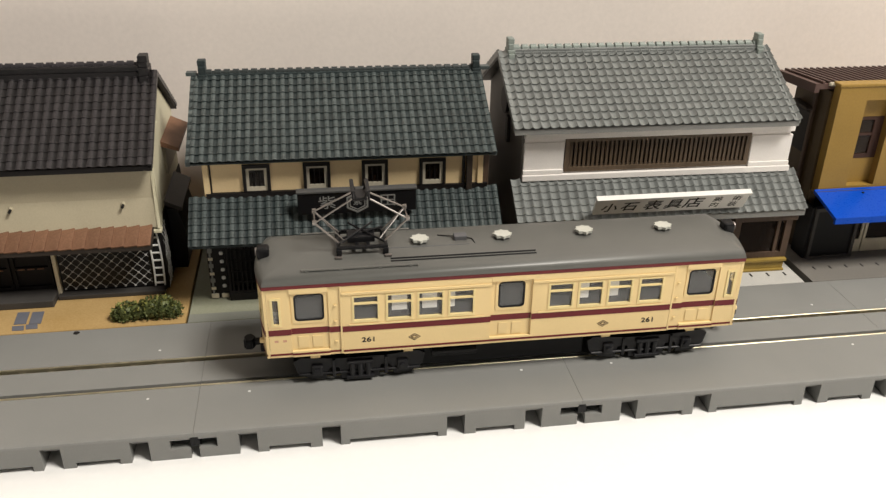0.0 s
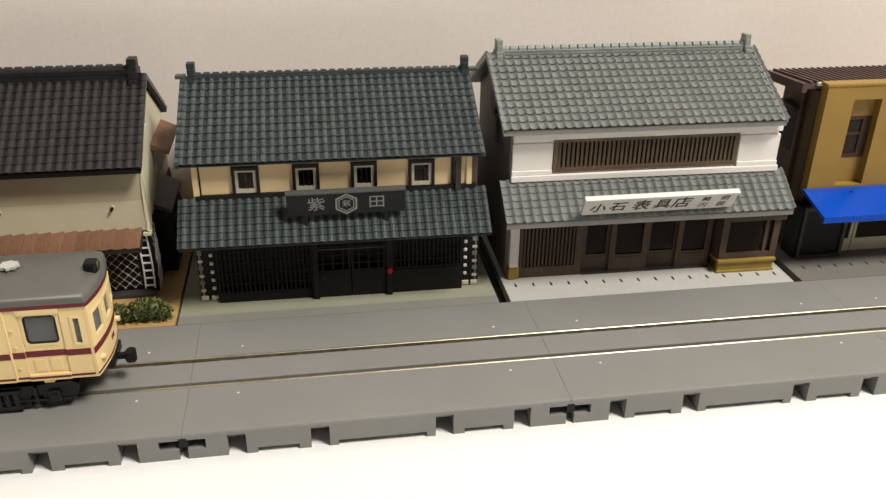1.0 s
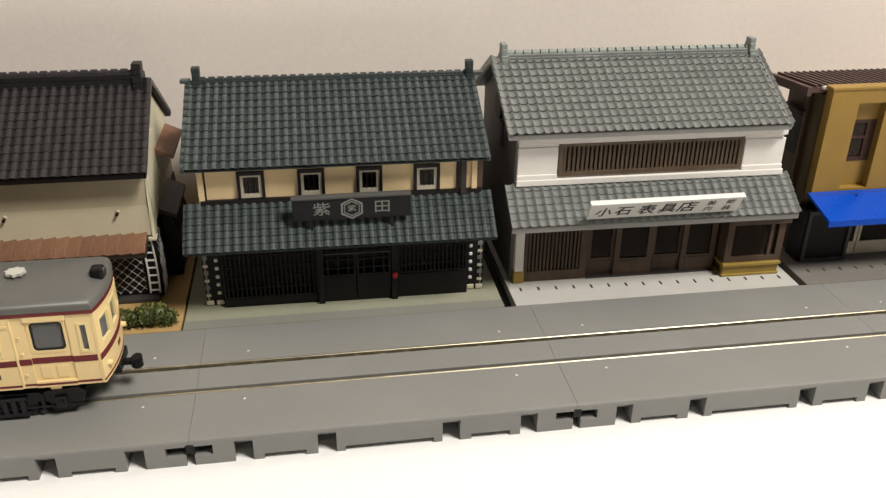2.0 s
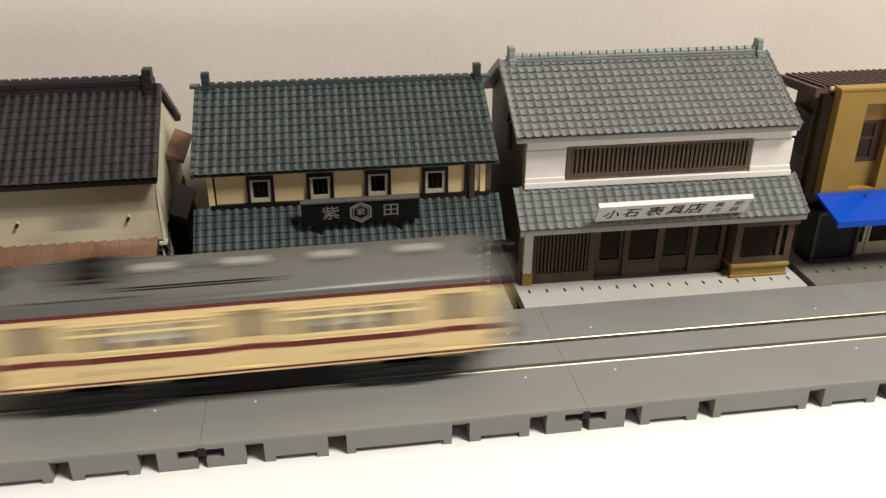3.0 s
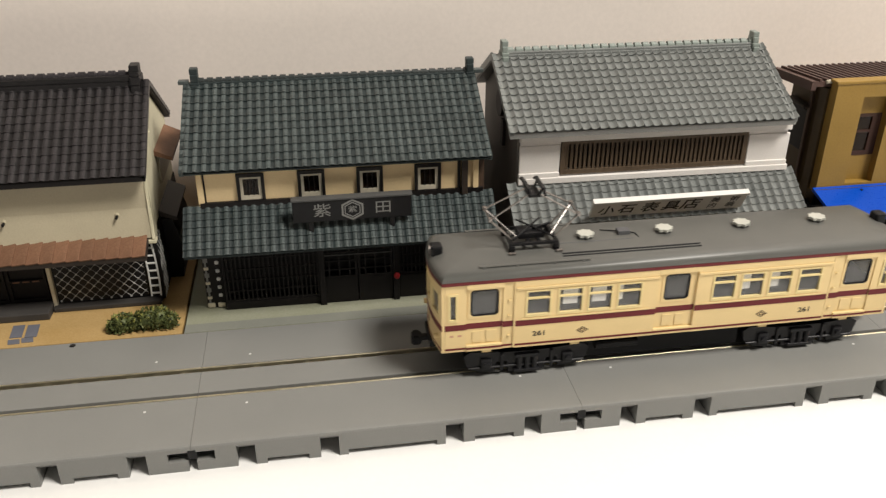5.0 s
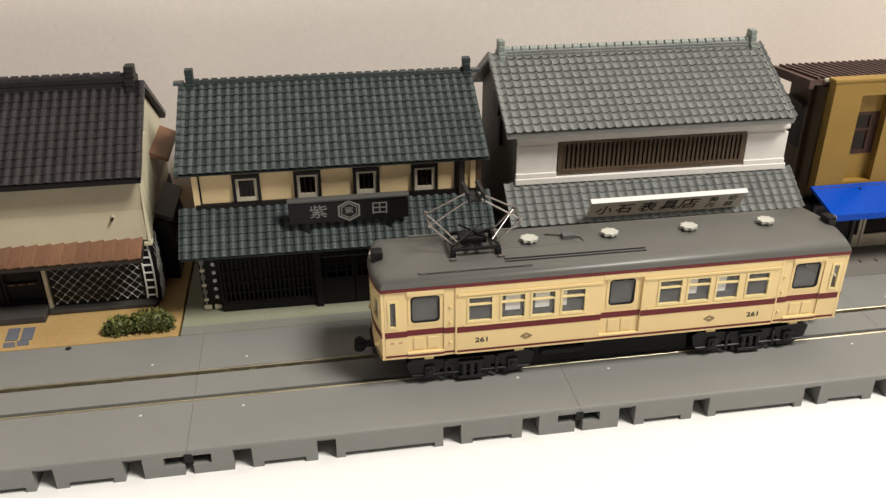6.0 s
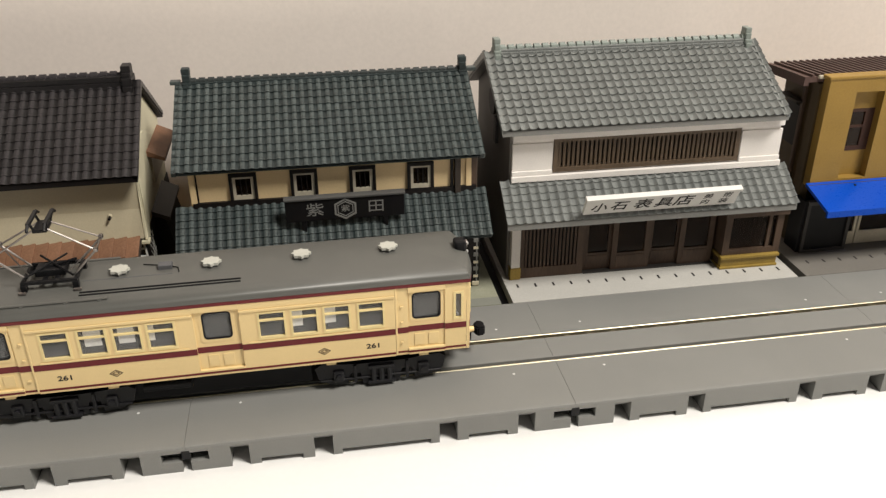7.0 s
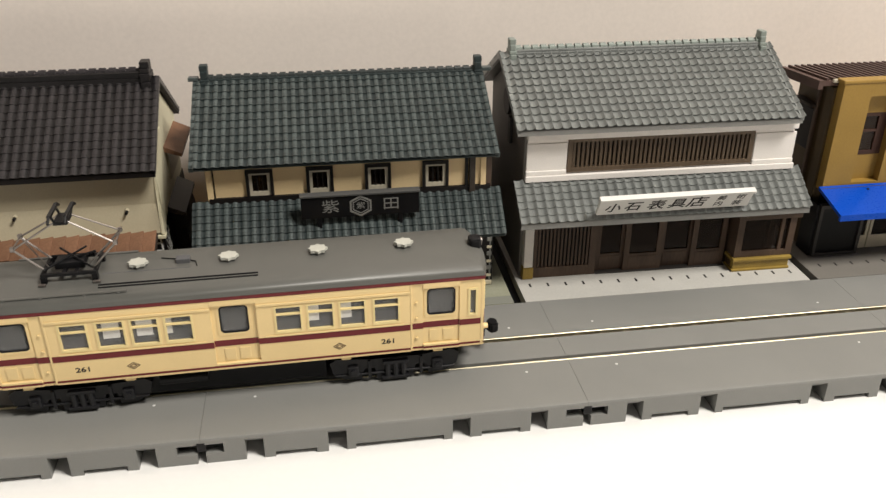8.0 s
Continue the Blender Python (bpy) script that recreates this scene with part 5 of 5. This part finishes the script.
    # inside, underframe, bogies, couplers
    part("inner_block", boxed(-43, 43, -7.2, 7.2, 6.6, 13.6), CHASSIS, t, "grey inner block")
    # white panels added behind the glass, standing in for brightness inside the car
    for a, b in ((-22.2, -19.4), (-16.6, -13.9), (-12.0, -10.6), (12.9, 14.8), (18.6, 20.6)):
        part("blind", boxed(a, b, -8.22, -8.12, 15.5, 19.0), PATCHWHITE, t, "white panel for a bright patch behind the pane")
    part("underframe", boxed(-42.5, 42.5, -6.6, 6.6, 5.9, 6.9), BLACK, t)
    uf = part("equipment_box", boxed(-16.8, 15.5, -6.0, 6.0, 1.6, 6.0, 0.2), BLACK, t, "black underfloor equipment box")
    part("air_tank", rod(bmesh.new(), (-14.5, -6.5, 4.6), (-6.0, -6.5, 4.6), 0.9, 12), BLACK, t)
    for c in (-28.2, 28.4):
        b = part("bogie", boxed(c - 8.5, c + 8.5, -4.0, 4.0, 2.6, 6.0, 0.2), BOGIE, t, "black bogie with sprung side frames")
        for s in (-1, 1):
            y0, y1 = sorted((s * 5.4, s * 6.9))
            bm = bmesh.new()
            prism(bm, [(c - 12.3, 4.7), (c - 11.0, 5.5), (c - 4.4, 4.9), (c + 4.4, 4.9), (c + 11.0, 5.5), (c + 12.3, 4.7), (c + 11.8, 2.4), (c + 9.6, 0.9), (c + 6.4, 0.6), (c + 5.9, 2.9), (c + 3.9, 2.9), (c + 3.5, 0.35), (c - 3.5, 0.35), (c - 3.9, 2.9), (c - 5.9, 2.9), (c - 6.4, 0.6), (c - 9.6, 0.9), (c - 11.8, 2.4)], y0, y1, "y")
            part("side_frame", bm, BOGIE, b)
            for x in (-8.0, 8.0):
                w = part("axle_box", boxed(c + x - 1.05, c + x + 1.05, min(s * 6.6, s * 7.6), max(s * 6.6, s * 7.6), 1.6, 4.0, 0.35), BOGIE, b)
                part("axle_cap", rod(bmesh.new(), (c + x, s * 7.7, 2.9), (c + x, s * 8.05, 2.9), 0.55, 10), BOGIE, b)
            for x in (-1.5, 0, 1.5):
                part("leaf_spring", rod(bmesh.new(), (c + x, s * 7.2, 1.1), (c + x, s * 7.2, 3.9), 0.55, 8), BOGIE, b)
            part("brake_beam", rod(bmesh.new(), (c - 11.4, s * 7.1, 1.9), (c + 11.4, s * 7.1, 1.9), 0.22, 6), BOGIE, b)
            part("spring_plank", boxed(c - 2.6, c + 2.6, min(s * 6.7, s * 7.8), max(s * 6.7, s * 7.8), 0.6, 1.2, 0.1), BOGIE, b)
            part("bolster", boxed(c - 2.4, c + 2.4, min(s * 6.7, s * 7.6), max(s * 6.7, s * 7.6), 3.8, 4.5, 0.1), BOGIE, b)
            for x in (-4.9, 4.9):
                part("guide", boxed(c + x - 0.3, c + x + 0.3, min(s * 6.7, s * 7.3), max(s * 6.7, s * 7.3), 1.0, 4.8, 0.08), BOGIE, b)
            for x in (-8.0, 8.0):
                w = part("wheel", rod(bmesh.new(), (c + x, s * 4.3, 2.75), (c + x, s * 5.0, 2.75), 2.75, 20), BOGIE, b)
    for e in (-1, 1):
        c = part("coupler", boxed(min(e * 44, e * 48.6), max(e * 44, e * 48.6), -0.6, 0.6, 5.0, 6.0, 0.15), BLACK, t, "black knuckle coupler")
        bm = bmesh.new()
        prism(bm, [(e * 47.6, -0.6), (e * 48.2, -1.5), (e * 49.6, -1.3), (e * 49.9, -0.2), (e * 49.4, 0.2), (e * 49.5, 1.2), (e * 48.4, 1.5), (e * 47.6, 0.6)], 4.5, 6.5, "z")
        bmesh.ops.bevel(bm, geom=list(bm.edges), offset=0.25, segments=2, affect="EDGES")
        part("knuckle", bm, BLACK, c)
        part("pilot", boxed(min(e * 43.5, e * 46.5), max(e * 43.5, e * 46.5), -3.4, 3.4, 5.2, 7.0, 0.2), BLACK, t)

    # numbers and diamond marks
    for s in (-1, 1):
        face = Matrix.Rotation(radians(90), 4, "X") if s < 0 else Matrix.Rotation(radians(180), 4, "Z") @ Matrix.Rotation(radians(90), 4, "X")
        for x in (-26.5, 27.1):
            lettering("car_number", "261", 1.4, Matrix.Translation((x * MM, s * (W + 0.03) * MM, 9.75 * MM)) @ face, INK, t, 1.3, weight=0.02)
        for x in (-18.1, 18.1):
            bm = bmesh.new()
            for r0, r1 in ((1.0, 0.82), (0.56, 0.38)):
                for k in range(4):
                    a0, a1 = radians(90 * k), radians(90 * k + 90)
                    pts = [(r * 1.18 * math.cos(a), r * 0.74 * math.sin(a)) for r, a in ((r0, a0), (r0, a1), (r1, a1), (r1, a0))]
                    prism(bm, [(x + px, 9.7 + pz) for px, pz in pts], s * W, s * (W + 0.05), "y")
            bmesh.ops.remove_doubles(bm, verts=bm.verts, dist=0.001)
            part("diamond_mark", bm, BROWNFRAME, t, "dark red-brown nested diamond mark")
    return t


car = tram()
for ob in car.children_recursive:
    if ob.name.split(".")[0] == "pane":
        ob.visible_shadow = False


# ---- what moves ----
def motions():
    # seconds, place along the street, sideways shift, turn: the track bends away beyond the first section
    places = [
        (0.0, 58.0, 0, 0), (0.1, 58.0, 0, 0), (0.2, 58.0, 0, 0), (0.3, 57.9, 0, 0), (0.4, 39.0, 0, 0.2), (0.5, 7.4, -0.2, 0.8), (0.6, -25.5, -0.4, 0.4),
        (0.7, -47.6, -0.8, 0), (0.8, -55.8, -1.0, -0.1), (0.9, -58.3, -1.0, -0.2), (1.0, -59.0, -1.0, -0.2), (1.5, -59.0, -1.0, -0.2), (2.2, -59.0, -1.0, -0.2),
        (2.6, -59.0, -1.0, -0.2), (2.7, -57.7, -1.0, -0.2), (2.8, -52.0, -0.9, 0), (2.9, -24.2, -0.4, 0.4), (3.0, 9.6, -0.2, 0.8), (3.1, 43.8, 0, 0.1),
        (3.2, 70.2, 0, 0), (3.3, 81.5, 0, 0), (3.4, 90.0, 0, 0), (3.5, 92.1, 0, 0), (4.0, 92.1, 0, 0), (4.8, 92.1, 0, 0), (5.0, 90.5, 0, 0), (5.4, 82.5, 0, 0),
        (5.6, 80.6, 0, 0), (5.8, 80.2, 0, 0), (6.0, 80.1, 0, 0), (6.2, 80.1, 0, 0), (6.3, 70.7, 0, 0), (6.4, 43.3, 0, 0.1), (6.5, 19.8, -0.1, 0.6),
        (6.6, 10.7, -0.2, 0.8), (6.7, 7.1, -0.2, 0.8), (6.8, 7.0, -0.2, 0.8), (7.0, 6.95, -0.2, 0.8), (7.5, 6.95, -0.2, 0.9), (8.0, 7.0, -0.15, 1.1),
    ]
    walk(car, [(t, pose(x * MM, (TY + dy) * MM, 0.16 * MM, 0, 0, turn)) for t, x, dy, turn in places])


motions()
